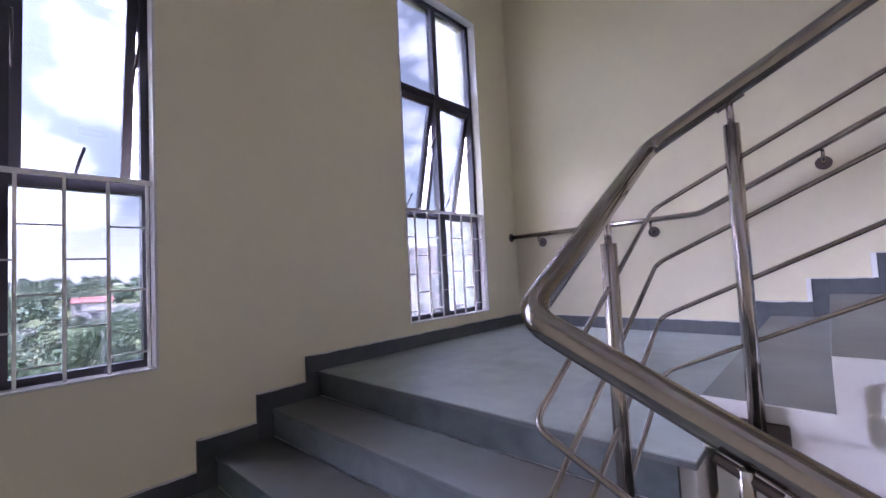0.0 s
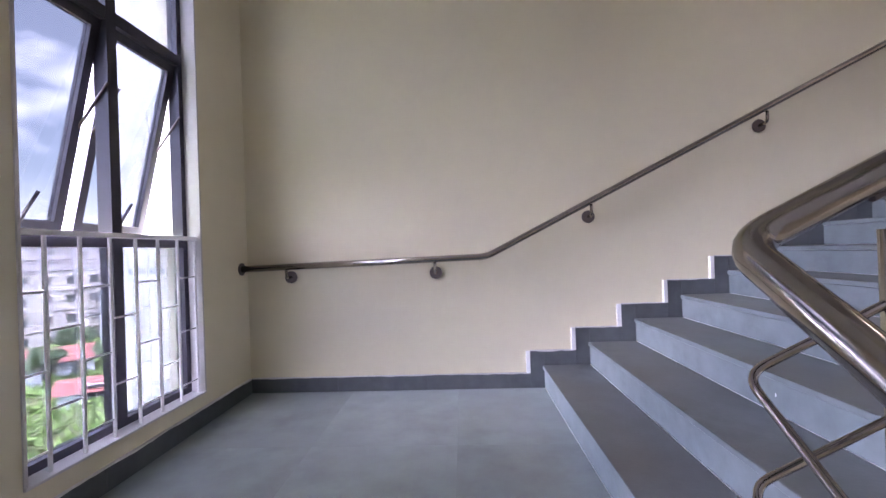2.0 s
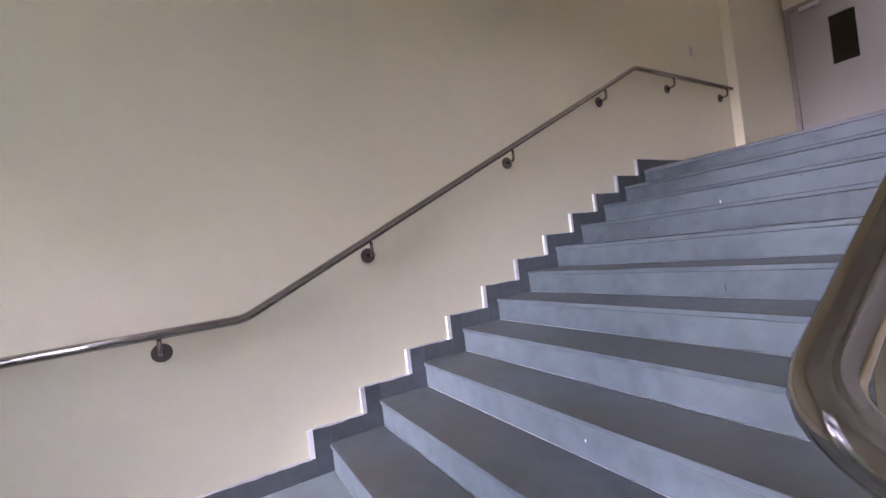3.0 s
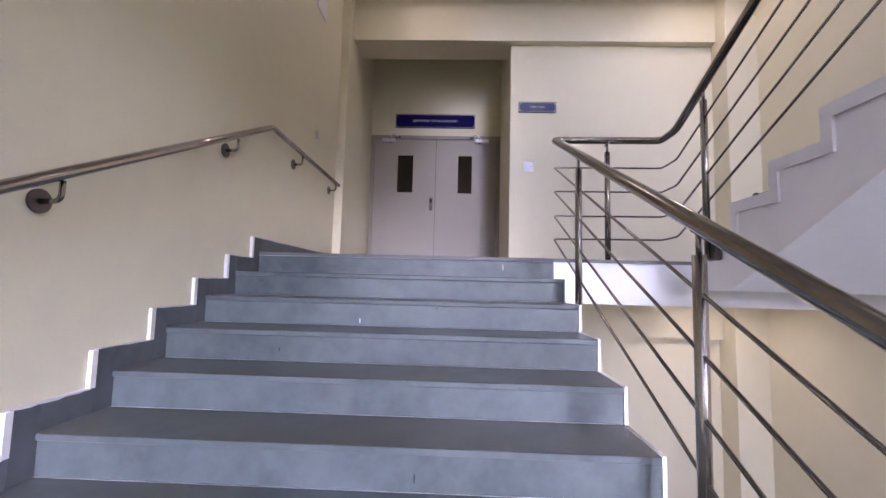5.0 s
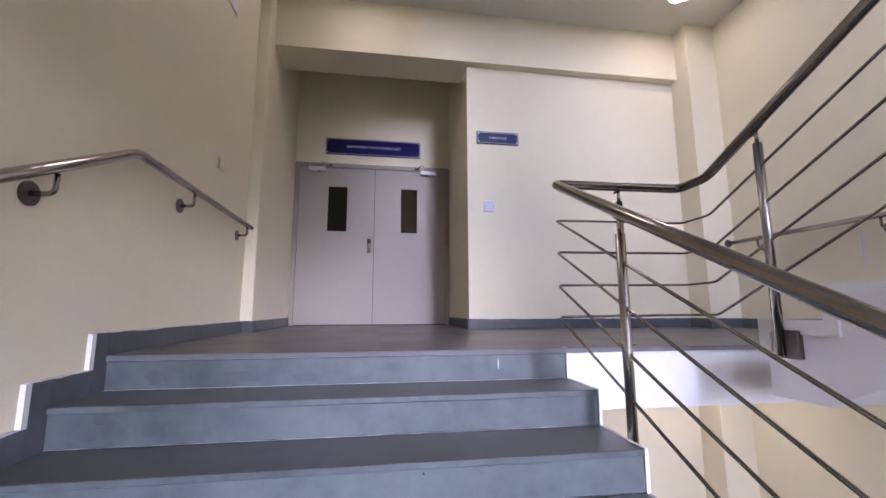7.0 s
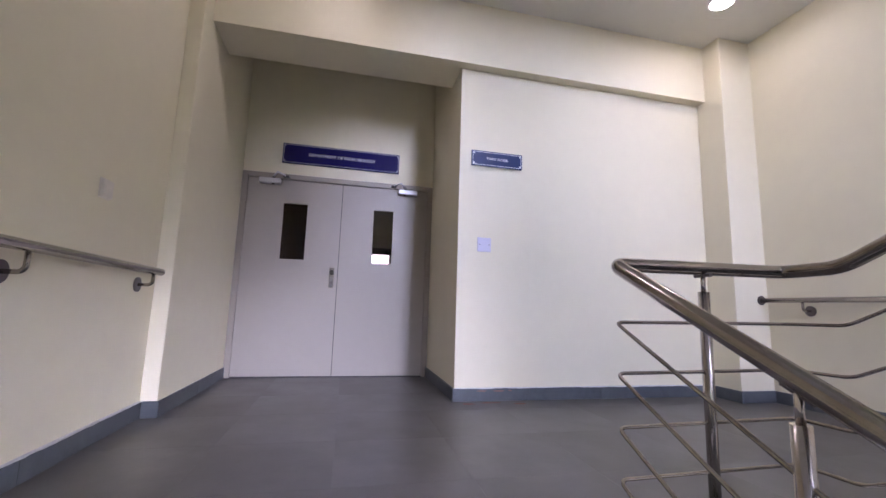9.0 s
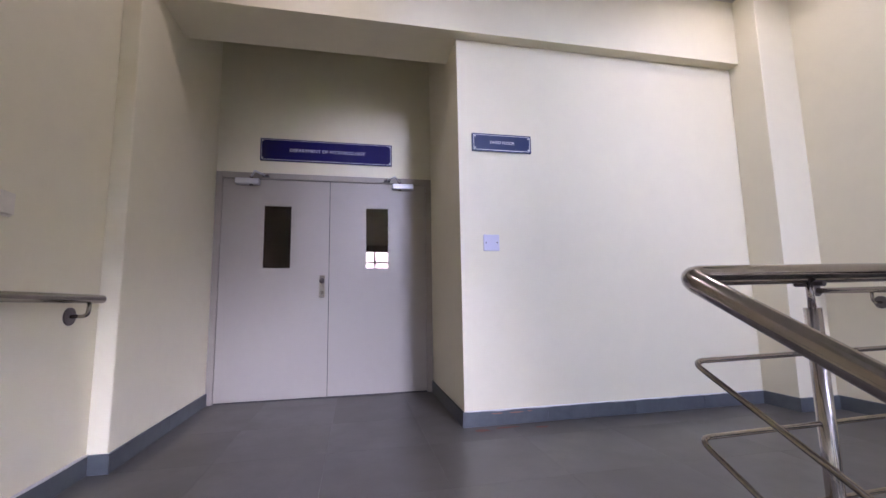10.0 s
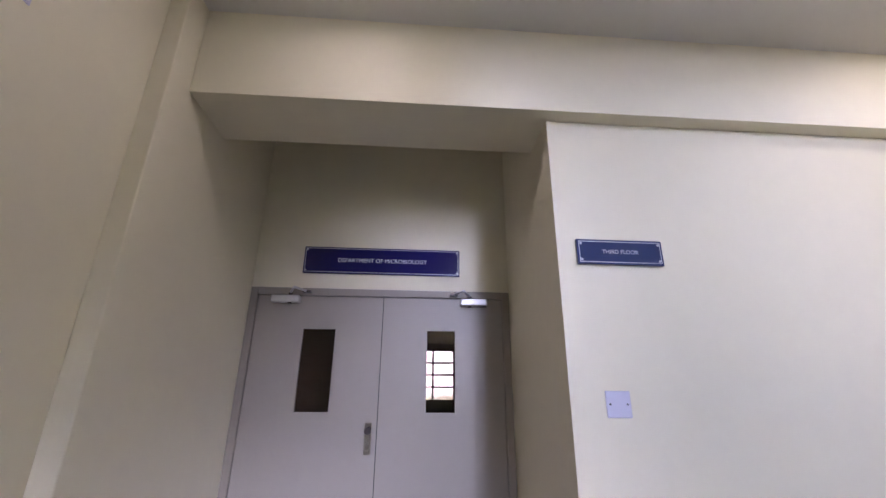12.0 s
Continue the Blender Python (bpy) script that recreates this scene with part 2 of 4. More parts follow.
def part(name, bm, mat, parent=None, label="", smooth=False):
    """Links a bmesh as one mesh object, under a parent if one is given."""
    me = bpy.data.meshes.new(name)
    bm.to_mesh(me)
    bm.free()
    me.materials.append(mat)
    if smooth:
        me.polygons.foreach_set("use_smooth", [True] * len(me.polygons))
    ob = new(name, me)
    if parent:
        ob.parent = parent
    if label:
        tagged(ob, label)
    return ob


def boxes(name, mat, rows, parent=None, label="", bevel=0.0, kind=""):
    bm = bmesh.new()
    for r in rows:
        bx(bm, *r)
    if bevel:
        bevelled(bm, bevel)
    ob = part(name, bm, mat, parent, label)
    if kind:
        tagged(ob, kind=kind)
    return ob


def structure(name, mat, rows, label, category, bevel=0.0):
    return tagged(boxes(name, mat, rows, bevel=bevel), label, category, kind="structure")


def group_at(name, label, category, place=(0, 0, 0), grp="", kind=""):
    e = new(name)
    e.matrix_basis = Matrix.Translation(place)
    return tagged(e, label, category, grp, kind)


def rounded(points, radius, steps=6):
    """A path with its corners rounded."""
    pts = [Vector(p) for p in points]
    out = [pts[0]]
    for a, b, c in zip(pts, pts[1:], pts[2:]):
        u, w = (a - b), (c - b)
        r = min(radius, u.length * 0.45, w.length * 0.45)
        p, q = b + u.normalized() * r, b + w.normalized() * r
        for i in range(steps + 1):
            s = i / steps
            out.append((1 - s) ** 2 * p + 2 * s * (1 - s) * b + s * s * q)
    out.append(pts[-1])
    return out


def sweep(bm, path, radius, sides=14):
    """A round bar along a path, with closed ends."""
    n = len(path)
    tangents = [(path[min(i + 1, n - 1)] - path[max(i - 1, 0)]).normalized() for i in range(n)]
    up = Vector((0, 0, 1)) if abs(tangents[0].z) < 0.9 else Vector((1, 0, 0))
    side = tangents[0].cross(up).normalized()
    rings = []
    for p, t in zip(path, tangents):
        side = (side - t * side.dot(t)).normalized()
        other = t.cross(side)
        rings.append([bm.verts.new(p + radius * (math.cos(a) * side + math.sin(a) * other)) for a in (2 * math.pi * k / sides for k in range(sides))])
    for r0, r1 in zip(rings, rings[1:]):
        for k in range(sides):
            bm.faces.new((r0[k], r0[(k + 1) % sides], r1[(k + 1) % sides], r1[k]))
    bm.faces.new(rings[0][::-1])
    bm.faces.new(rings[-1])


def bar(name, points, radius, mat, parent=None, bend=0.0, sides=14, label=""):
    bm = bmesh.new()
    sweep(bm, rounded(points, bend) if bend else [Vector(p) for p in points], radius, sides)
    bmesh.ops.recalc_face_normals(bm, faces=bm.faces)
    ob = part(name, bm, mat, parent, label, smooth=True)
    for poly in ob.data.polygons:
        poly.use_smooth = len(poly.vertices) == 4
    return ob


def disc(bm, centre, axis, radius, depth, sides=24):
    c, a = Vector(centre), Vector(axis).normalized()
    sweep(bm, [c, c + a * depth], radius, sides)


def extruded(outline, y0, y1):
    """A solid from an outline in x and z, between two y."""
    bm = bmesh.new()
    front = [bm.verts.new((x, y0, z)) for x, z in outline]
    rear = [bm.verts.new((x, y1, z)) for x, z in outline]
    bm.faces.new(front)
    bm.faces.new(rear[::-1])
    n = len(outline)
    for i in range(n):
        bm.faces.new((front[i], rear[i], rear[(i + 1) % n], front[(i + 1) % n]))
    bmesh.ops.recalc_face_normals(bm, faces=bm.faces)
    return bm


# ---- plan: metres, the half landing's floor is z = 0 ----
RISE = 0.15
NORTH, SOUTH, WEST = 0.0, -4.93, 0.0
STOREY = 3.6
FLOOR3 = 1.65
FLOOR2 = FLOOR3 - STOREY
LOW = -0.45
WELL_N, WELL_S, WELL_W, WELL_E = -2.148, -3.02, 1.98, 5.11
CEILING = 5.06
EAST, DOORWALL = 7.17, 8.34
C_X0, C_GO = 2.022, 0.3073
A_X0, A_GO = 4.815, 0.303
B_Y0, B_GO = -2.29, 0.296
SKIRT = 0.10

# ---- large structure ----
Z0, Z1 = FLOOR2 - 0.35, 6.75
structure("wall_north", PAINT, [(-0.25, 8.6, 0, 0.22, Z0, Z1)], "cream painted plaster wall along the flight of stairs", "wall")
wall_south = structure("wall_south", PAINT, [(-0.25, 8.6, SOUTH - 0.22, SOUTH, Z0, Z1)], "cream painted plaster wall beside the stairs", "wall")

WIN_Z0, WIN_Z1 = 0.178, 2.935
WINS = [(-1.508, -0.511), (-4.15, -3.112)]
ys = [SOUTH, WINS[1][0], WINS[1][1], WINS[0][0], WINS[0][1], 0]
west_rows = [(-0.22, 0, SOUTH, 0, Z0, WIN_Z0), (-0.22, 0, SOUTH, 0, WIN_Z1, WIN_Z0 + STOREY), (-0.22, 0, SOUTH, 0, WIN_Z1 + STOREY, Z1)]
for a, c in ((0, 1), (2, 3), (4, 5)):
    for up in (0.0, STOREY):
        west_rows.append((-0.22, 0, ys[a], ys[c], WIN_Z0 + up, WIN_Z1 + up))
structure("wall_west", PAINT, west_rows, "cream painted outer wall with two tall windows", "wall")

for level in (0.0, -STOREY):
    f = FLOOR3 + level
    lower = bool(level)
    top = FLOOR3 - 0.317 if lower else CEILING
    beam = 4.487 + level
    structure("wall_east", PAINT, [(EAST, 8.6, SOUTH, -2.09, f - 0.02, top), (DOORWALL, 8.6, -2.09, -0.10, (f if lower else f + 2.07), top)],
              "cream painted end wall with a door recess", "wall")
    structure("beam", PAINT, [(EAST - 0.10, EAST - 0.002, SOUTH + 0.36, -0.102, beam, top), (EAST - 0.002, 7.515, -2.088, -0.102, beam, top)],
              "cream painted beam over the door recess", "beam")
    structure("column", PAINT, [(6.88, EAST - 0.003, SOUTH, SOUTH + 0.36, f - 0.02, top)], "cream painted corner column", "column", 0.004)
    structure("column", PAINT, [(6.90, 8.6, -0.10, 0, f - 0.02, top)], "cream painted shallow column beside the door", "column", 0.004)
CORRIDOR_WIN = (-2.75, -1.35, 2.75, 4.35)
cw = CORRIDOR_WIN
# the partition at x 9.3 is added so the left pane shows only dark
structure("wall_corridor", DIM_BROWN, [(8.6, 20.2, 0.6, 0.75, FLOOR3, 4.6), (8.6, 20.2, -3.35, -3.2, FLOOR3, 4.6), (8.45, 8.6, 0.2, 0.75, FLOOR3, 4.6), (9.3, 9.4, -1.05, 0.6, FLOOR3, 4.6),
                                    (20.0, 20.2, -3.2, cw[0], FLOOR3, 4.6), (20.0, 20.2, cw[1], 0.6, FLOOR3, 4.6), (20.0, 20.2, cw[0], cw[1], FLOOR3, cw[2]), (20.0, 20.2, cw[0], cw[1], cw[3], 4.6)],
          "plain corridor walls behind the door, dimness put into their dark brown", "wall")
far_pane = structure("window_corridor", FAR_GLASS, [(20.08, 20.09, cw[0], cw[1], cw[2], cw[3])], "glazed window at the far end of the corridor", "window")
boxes("mullion", FRAME, [(20.06, 20.12, cw[0], cw[1], z - 0.03, z + 0.03) for z in (3.15, 3.55, 3.95)] + [(20.05, 20.12, -2.08, -2.02, cw[2], cw[3])], far_pane)
structure("floor_corridor", STONE, [(8.6, 20.2, -3.35, 0.75, FLOOR3 - 0.1, FLOOR3)], "grey floor of the corridor behind the door", "floor")
structure("ceiling_corridor", DIM_BROWN, [(8.6, 20.2, -3.35, 0.75, 4.6, 4.7)], "plain corridor ceiling behind the door in the same dimmed brown", "ceiling")

structure("slab_third_floor", WHITE, [(WELL_E, 8.5, SOUTH, 0, FLOOR3 - 0.315, FLOOR3 - 0.024)], "white painted edge of the upper floor slab", "floor slab")
structure("floor_second", STONE, [(WELL_E - 0.3, 8.5, SOUTH, 0, FLOOR2 - 0.30, FLOOR2), (-0.2, WELL_E - 0.3, SOUTH, 0, Z0, FLOOR2 - 0.2)], "grey stone floor of the storey below", "floor")
structure("wall_fourth_floor", PAINT, [(8.4, 8.6, SOUTH, 0, 5.25, Z1)], "plain wall that closes the storey above", "wall")
structure("ceiling", CEIL, [(WELL_E, 8.6, SOUTH, 0, CEILING, 5.25)], "off-white ceiling over the upper landing", "ceiling")
structure("roof", CEIL, [(-0.25, 8.6, SOUTH - 0.2, 0.2, Z1, Z1 + 0.2)], "plain cover over the stairwell", "roof")


def landing(name, rows, label):
    return structure(name, WHITE, rows, label, "landing")


landing("half_landing", [(0, C_X0, B_Y0 + 0.03, 0, -0.20, -0.024)], "concrete half landing under grey stone slabs")
landing("quarter_landing", [(0, WELL_W + 0.06, SOUTH, B_Y0 - 2 * B_GO + 0.03, LOW - 0.20, LOW - 0.026)], "concrete quarter landing under grey stone slabs")
landing("upper_half_landing", [(0, WELL_W, B_Y0, 0, STOREY - 0.20, STOREY)], "underside of the half landing above")
landing("upper_quarter_landing", [(0, WELL_W + 0.06, SOUTH, B_Y0 - 0.62, LOW + STOREY - 0.20, LOW + STOREY)], "underside of the quarter landing above")


def flight_outline(x0, go, z0, count, sign, thick=0.17):
    """The side of a flight: its steps above, its sloping soffit below."""
    pts = [(x0 + sign * 0.02, z0 - 0.20)]
    for i in range(count):
        x = x0 + sign * (go * i + 0.03)
        pts.append((x, z0 + RISE * i - (0.026 if i else 0.20)))
        pts.append((x, z0 + RISE * (i + 1) - 0.026))
    xe = x0 + sign * go * (count - 1)
    pts.append((xe + sign * 0.10, z0 + RISE * count - 0.026))
    pts.append((xe + sign * 0.10, z0 + RISE * count - 0.36))
    pts.append((x0 + sign * (go * 0.9), z0 - 0.20))
    out = []
    for p in pts:
        if not out or (abs(p[0] - out[-1][0]) + abs(p[1] - out[-1][1])) > 1e-5:
            out.append(p)
    return out


def flight(name, label, x0, go, z0, count, sign, y0, y1):
    body = part(name, extruded(flight_outline(x0, go, z0, count, sign), y0, y1), WHITE)
    tagged(body, label, "stairs", kind="structure")
    return body


stairs_c = flight("stairs_upper_flight", "flight of grey stone stairs with white painted side", C_X0, C_GO, 0.0, 11, 1, WELL_N, NORTH)
stairs_a = flight("stairs_lower_flight", "flight of grey stone stairs going down", A_X0, A_GO, FLOOR2, 10, -1, SOUTH, WELL_S)
stairs_a2 = flight("stairs_next_flight", "flight of stairs going up with white painted side", A_X0, A_GO, FLOOR3, 10, -1, SOUTH, WELL_S)
stairs_c2 = flight("stairs_top_flight", "white painted underside of the flight above", C_X0, C_GO, STOREY, 11, 1, WELL_N, NORTH)
for z in (0.0, STOREY):
    b = boxes("stairs_short_flight", WHITE, [(0, WELL_W, B_Y0 - B_GO * i + 0.03, B_Y0 - B_GO * (i - 1) + 0.03, z - 0.55, z - RISE * i - 0.026) for i in (1, 2)])
    tagged(b, "short flight of grey stone steps between two landings", "stairs", kind="structure")
    if z == 0.0:
        stairs_b = b



def edge_band(body, x0, go, z0, count, sign, y, out):
    """The raised white band that follows the steps on the open side of a flight."""
    bm = bmesh.new()
    ya, yb = sorted((y + out * 0.0005, y + out * 0.014))
    for i in range(count):
        x, z = x0 + sign * go * i, z0 + RISE * (i + 1)
        xa, xb = sorted((x + sign * 0.002, x + sign * 0.058))
        bx(bm, xa, xb, ya, yb, z - RISE - (0.062 if i else 0.0), z + 0.001)
        if i < count - 1:
            xa, xb = sorted((x + sign * 0.058, x + sign * (go + 0.002)))
            bx(bm, xa, xb, ya, yb, z - 0.062, z + 0.001)
    part("edge_band", bm, WHITE, body, "raised white painted band along the steps")


edge_band(stairs_c, C_X0, C_GO, 0.0, 11, 1, WELL_N, -1)
edge_band(stairs_a, A_X0, A_GO, FLOOR2, 10, -1, WELL_S, 1)
edge_band(stairs_a2, A_X0, A_GO, FLOOR3, 10, -1, WELL_S, 1)

# ---- windows ----


def window(y0, y1, up, name):
    yc = 0.5 * (y0 + y1)
    z0, z1 = WIN_Z0 + up, WIN_Z1 + up
    w = group_at(name, "tall dark aluminium window with white bars, awning panes open", "window", (0, yc, z0), kind="structure")

    def p(name, mat, rows, label="", bevel=0.0, parent=w):
        ob = boxes(name, mat, [(a, b, c - yc, d - yc, e - z0, f - z0) for a, b, c, d, e, f in rows], parent, label, bevel)
        return ob

    fx0, fx1, fw = -0.135, -0.075, 0.045
    zt, zm = 2.08 + up, 1.045 + up
    p("window_frame", FRAME, [(fx0, fx1, y0, y0 + fw, z0, z1), (fx0, fx1, y1 - fw, y1, z0, z1), (fx0, fx1, y0 + fw, y1 - fw, z0, z0 + fw), (fx0, fx1, y0 + fw, y1 - fw, z1 - fw, z1)], "dark aluminium outer frame")
    p("mullion", FRAME, [(fx0 - 0.002, fx1 + 0.004, yc - 0.027, yc + 0.027, z0 + fw, z1 - fw)])
    for z in (zm, zt):
        p("transom", FRAME, [(fx0, fx1 + 0.002, y0 + fw, yc - 0.027, z - 0.03, z + 0.03), (fx0, fx1 + 0.002, yc + 0.027, y1 - fw, z - 0.03, z + 0.03)])
    # painted lining of the opening
    d = 0.012
    p("window_sill", BAR, [(-0.074, 0.010, y0 + 0.001, y1 - 0.001, z0 + 0.001, z0 + d)], "white painted sill", 0.002)
    p("lining", BAR, [(-0.074, 0.006, y0 + 0.0005, y0 + d, z0 + d, z1 - d), (-0.074, 0.006, y1 - d, y1 - 0.0005, z0 + d, z1 - d), (-0.074, 0.006, y0 + d, y1 - d, z1 - d, z1 - 0.0005)], "white painted lining")
    bays = ((y0 + fw, yc - 0.027), (yc + 0.027, y1 - fw))
    for a, b in bays:
        for e, f in ((z0 + fw, zm - 0.03), (zt + 0.03, z1 - fw)):
            ob = p("pane", PANE, [(-0.108, -0.103, a, b, e, f)])
            ob.visible_shadow = False
    # top-hung sashes, tilted outwards
    for a, b in bays:
        h = zt - zm - 0.06
        e = new("sash")
        e.parent = w
        tilt = Matrix.Translation((-0.112, 0.5 * (a + b) - yc, zt - 0.03 - z0)) @ Matrix.Rotation(radians(13), 4, "Y")
        e.matrix_basis = tilt
        wd = (b - a) / 2
        s = 0.042
        boxes("sash_frame", FRAME, [(-0.02, 0.02, -wd, -wd + s, -h, 0), (-0.02, 0.02, wd - s, wd, -h, 0), (-0.02, 0.02, -wd + s, wd - s, -s, 0), (-0.02, 0.02, -wd + s, wd - s, -h, -h + s)], e, "dark aluminium sash")
        g = boxes("pane", PANE, [(-0.003, 0.003, -wd + s, wd - s, -h + s, -s)], e)
        g.visible_shadow = False
        bm = bmesh.new()
        sweep(bm, rounded([(0.02, 0, -h + 0.02), (0.05, 0, -h + 0.03), (0.06, 0.01, -h + 0.09), (0.075, 0.03, -h + 0.17)], 0.03), 0.007, 8)
        part("handle", bm, FRAME, e, "dark curved handle", True)
        for side in (-wd + 0.01, wd - 0.01):
            bm = bmesh.new()
            sweep(bm, [Vector((0.0, side, -h * 0.55)), Vector((0.11, side * 1.02, -h * 0.28))], 0.006, 6)
            part("stay", bm, STEEL_DULL, e, "thin metal stay")
    # security bars
    grille = group_at("window_grille", "white painted steel security bars in front of the window", "window grille", (-0.02, yc, z0))
    top = zm + 0.02
    ybars = [y1 - 0.034 - (y1 - y0) * 0.142 * i for i in range(6, -1, -1)]
    for i, y in enumerate(ybars):
        boxes("bar", WHITE, [(-0.006, 0.006, y - yc - 0.0065, y - yc + 0.0065, 0.012, top - z0 - 0.012)], grille, bevel=0.002)
    boxes("rail", WHITE, [(-0.009, 0.009, y0 - yc + 0.013, y1 - yc - 0.013, top - z0 - 0.012, top - z0 + 0.010)], grille, bevel=0.002)
    cells = [y0 + 0.013] + ybars
    for i, (a, b) in enumerate(zip(cells, cells[1:])):
        first = 0.09 + 0.145 * (i % 2)
        z = first
        while z < top - z0 - 0.08:
            bar("cross_bar", [(0.0, a - yc, z), (0.0, b - yc, z)], 0.0045, BAR, grille, sides=6)
            z += 0.29
    return w


for (y0, y1), up, name in zip(WINS * 2, (0.0, 0.0, STOREY, STOREY), ("window_1", "window_2", "window_3", "window_4")):
    window(y0, y1, up, name)

# ---- door ----


def flat_text(name, words, size, place, mat, parent, depth=0.0006):
    """Raised lettering facing -x, with its middle at a place."""
    cu = bpy.data.curves.new(name, "FONT")
    cu.body, cu.size, cu.align_x, cu.align_y, cu.extrude = words, size, "CENTER", "CENTER", depth
    tmp = bpy.data.objects.new(name, cu)
    scene.collection.objects.link(tmp)
    dg = bpy.context.evaluated_depsgraph_get()
    me = bpy.data.meshes.new_from_object(tmp.evaluated_get(dg))
    bpy.data.objects.remove(tmp)
    me.materials.clear()
    me.materials.append(mat)
    ob = new(name, me)
    ob.parent = parent
    ob.matrix_basis = Matrix.Translation(place) @ Matrix(((0, 0, -1), (-1, 0, 0), (0, 1, 0))).to_4x4()
    return ob


def double_door():
    y0, y1, f, h = -2.088, -0.102, FLOOR3, 2.07
    x = DOORWALL
    d = group_at("door_1", "closed double door painted pale grey with narrow vision panes", "double door", (x, -1.1, f), kind="structure")

    def p(name, mat, rows, label="", bevel=0.0, parent=d):
        return boxes(name, mat, [(a - x, b - x, c + 1.1, e + 1.1, g - f, k - f) for a, b, c, e, g, k in rows], parent, label, bevel)

    p("door_frame", DOOR_FRAME, [(x - 0.012, x + 0.13, y0, y0 + 0.055, f, f + h), (x - 0.012, x + 0.13, y1 - 0.055, y1, f, f + h), (x - 0.012, x + 0.13, y0 + 0.055, y1 - 0.055, f + h - 0.055, f + h)], "grey-beige steel door frame", 0.003)
    ym = -1.108
    for a, b, va, vb in ((ym + 0.003, y1 - 0.058, -0.760, -0.520), (y0 + 0.058, ym - 0.003, -1.662, -1.450)):
        z0, z1, vz0, vz1 = f + 0.012, f + h - 0.060, 2.828, 3.412
        x0, x1 = x + 0.004, x + 0.050
        leaf = p("door_leaf", DOOR, [(x0, x1, a, va, z0, z1), (x0, x1, vb, b, z0, z1), (x0, x1, va, vb, z0, vz0), (x0, x1, va, vb, vz1, z1)])
        t = 0.010
        p("pane_trim", DOOR, [(x0 - 0.005, x0 + 0.002, va - t, va, vz0 - t, vz1 + t), (x0 - 0.005, x0 + 0.002, vb, vb + t, vz0 - t, vz1 + t), (x0 - 0.005, x0 + 0.002, va, vb, vz0 - t, vz0), (x0 - 0.005, x0 + 0.002, va, vb, vz1, vz1 + t)], parent=d)
        g = p("vision_pane", DOOR_GLASS, [(x0 + 0.020, x0 + 0.026, va, vb, vz0, vz1)], "vision pane tinted brown for the dim corridor behind")
        g.visible_shadow = False
    p("meeting_strip", BLACK, [(x + 0.010, x + 0.045, ym - 0.003, ym + 0.003, f + 0.012, f + h - 0.060)], "dark gap between the leaves")
    p("bottom_gap", BLACK, [(x + 0.008, x + 0.045, y0 + 0.058, y1 - 0.058, f + 0.001, f + 0.011)], "dark gap under the leaves")
    p("edge_gap", BLACK, [(x + 0.012, x + 0.045, y0 + 0.055, y0 + 0.058, f + 0.012, f + h - 0.056), (x + 0.012, x + 0.045, y1 - 0.058, y1 - 0.055, f + 0.012, f + h - 0.056), (x + 0.012, x + 0.045, y0 + 0.058, y1 - 0.058, f + h - 0.0598, f + h - 0.0552)], "dark gap round the leaves")
    # knob and keyhole on a narrow back plate
    hz, hy = 2.66, -1.048
    p("back_plate", SILVER_GLINT, [(x - 0.003, x + 0.004, hy - 0.024, hy + 0.024, hz - 0.105, hz + 0.10)], "dull steel back plate", 0.003)
    bm = bmesh.new()
    sweep(bm, [Vector((-0.003, hy + 1.1, hz + 0.05 - f)), Vector((-0.030, hy + 1.1, hz + 0.05 - f))], 0.010, 12)
    bmesh.ops.create_uvsphere(bm, u_segments=16, v_segments=10, radius=0.024, matrix=Matrix.Translation((-0.045, hy + 1.1, hz + 0.05 - f)) @ Matrix.Diagonal((0.75, 1, 1, 1)))
    part("knob", bm, STEEL_DULL, d, "dark round door knob", True)
    bm = bmesh.new()
    disc(bm, (-0.003, hy + 1.1, hz - 0.055 - f), (-1, 0, 0), 0.014, 0.008, 14)
    part("lock_cylinder", bm, STEEL, d, "pale steel keyhole")
    # hinges
    for yh in (y0 + 0.056, y1 - 0.056):
        for zh in (0.25, 0.95, 1.45, 1.80):
            bm = bmesh.new()
            sweep(bm, [Vector((-0.010, yh + 1.1, zh - 0.05)), Vector((-0.010, yh + 1.1, zh + 0.05))], 0.008, 10)
            part("hinge", bm, DOOR_FRAME, d)
    # overhead closers
    for yb, k in ((-0.375, -1), (-1.805, 1)):
        c = group_at("door_closer", "silver overhead door closer with folding arm", "door closer", (x, yb, 3.628), "door closers")
        boxes("body", ALU, [(-0.060, 0.003, -0.105, 0.105, -0.027, 0.027)], c, bevel=0.008)
        bm = bmesh.new()
        disc(bm, (-0.030, k * 0.03, -0.036), (0, 0, 1), 0.015, 0.085, 12)
        part("spindle", bm, STEEL_DULL, c)
        boxes("bracket", STEEL_DULL, [(-0.06, -0.0125, k * 0.155 - 0.03, k * 0.155 + 0.03, 0.050, 0.062)], c)
        bar("arm", [(-0.030, k * 0.03, 0.048), (-0.17, k * 0.09, 0.058)], 0.009, ALU, c, sides=8)
        bar("arm", [(-0.17, k * 0.09, 0.060), (-0.040, k * 0.155, 0.058)], 0.009, ALU, c, sides=8)


double_door()


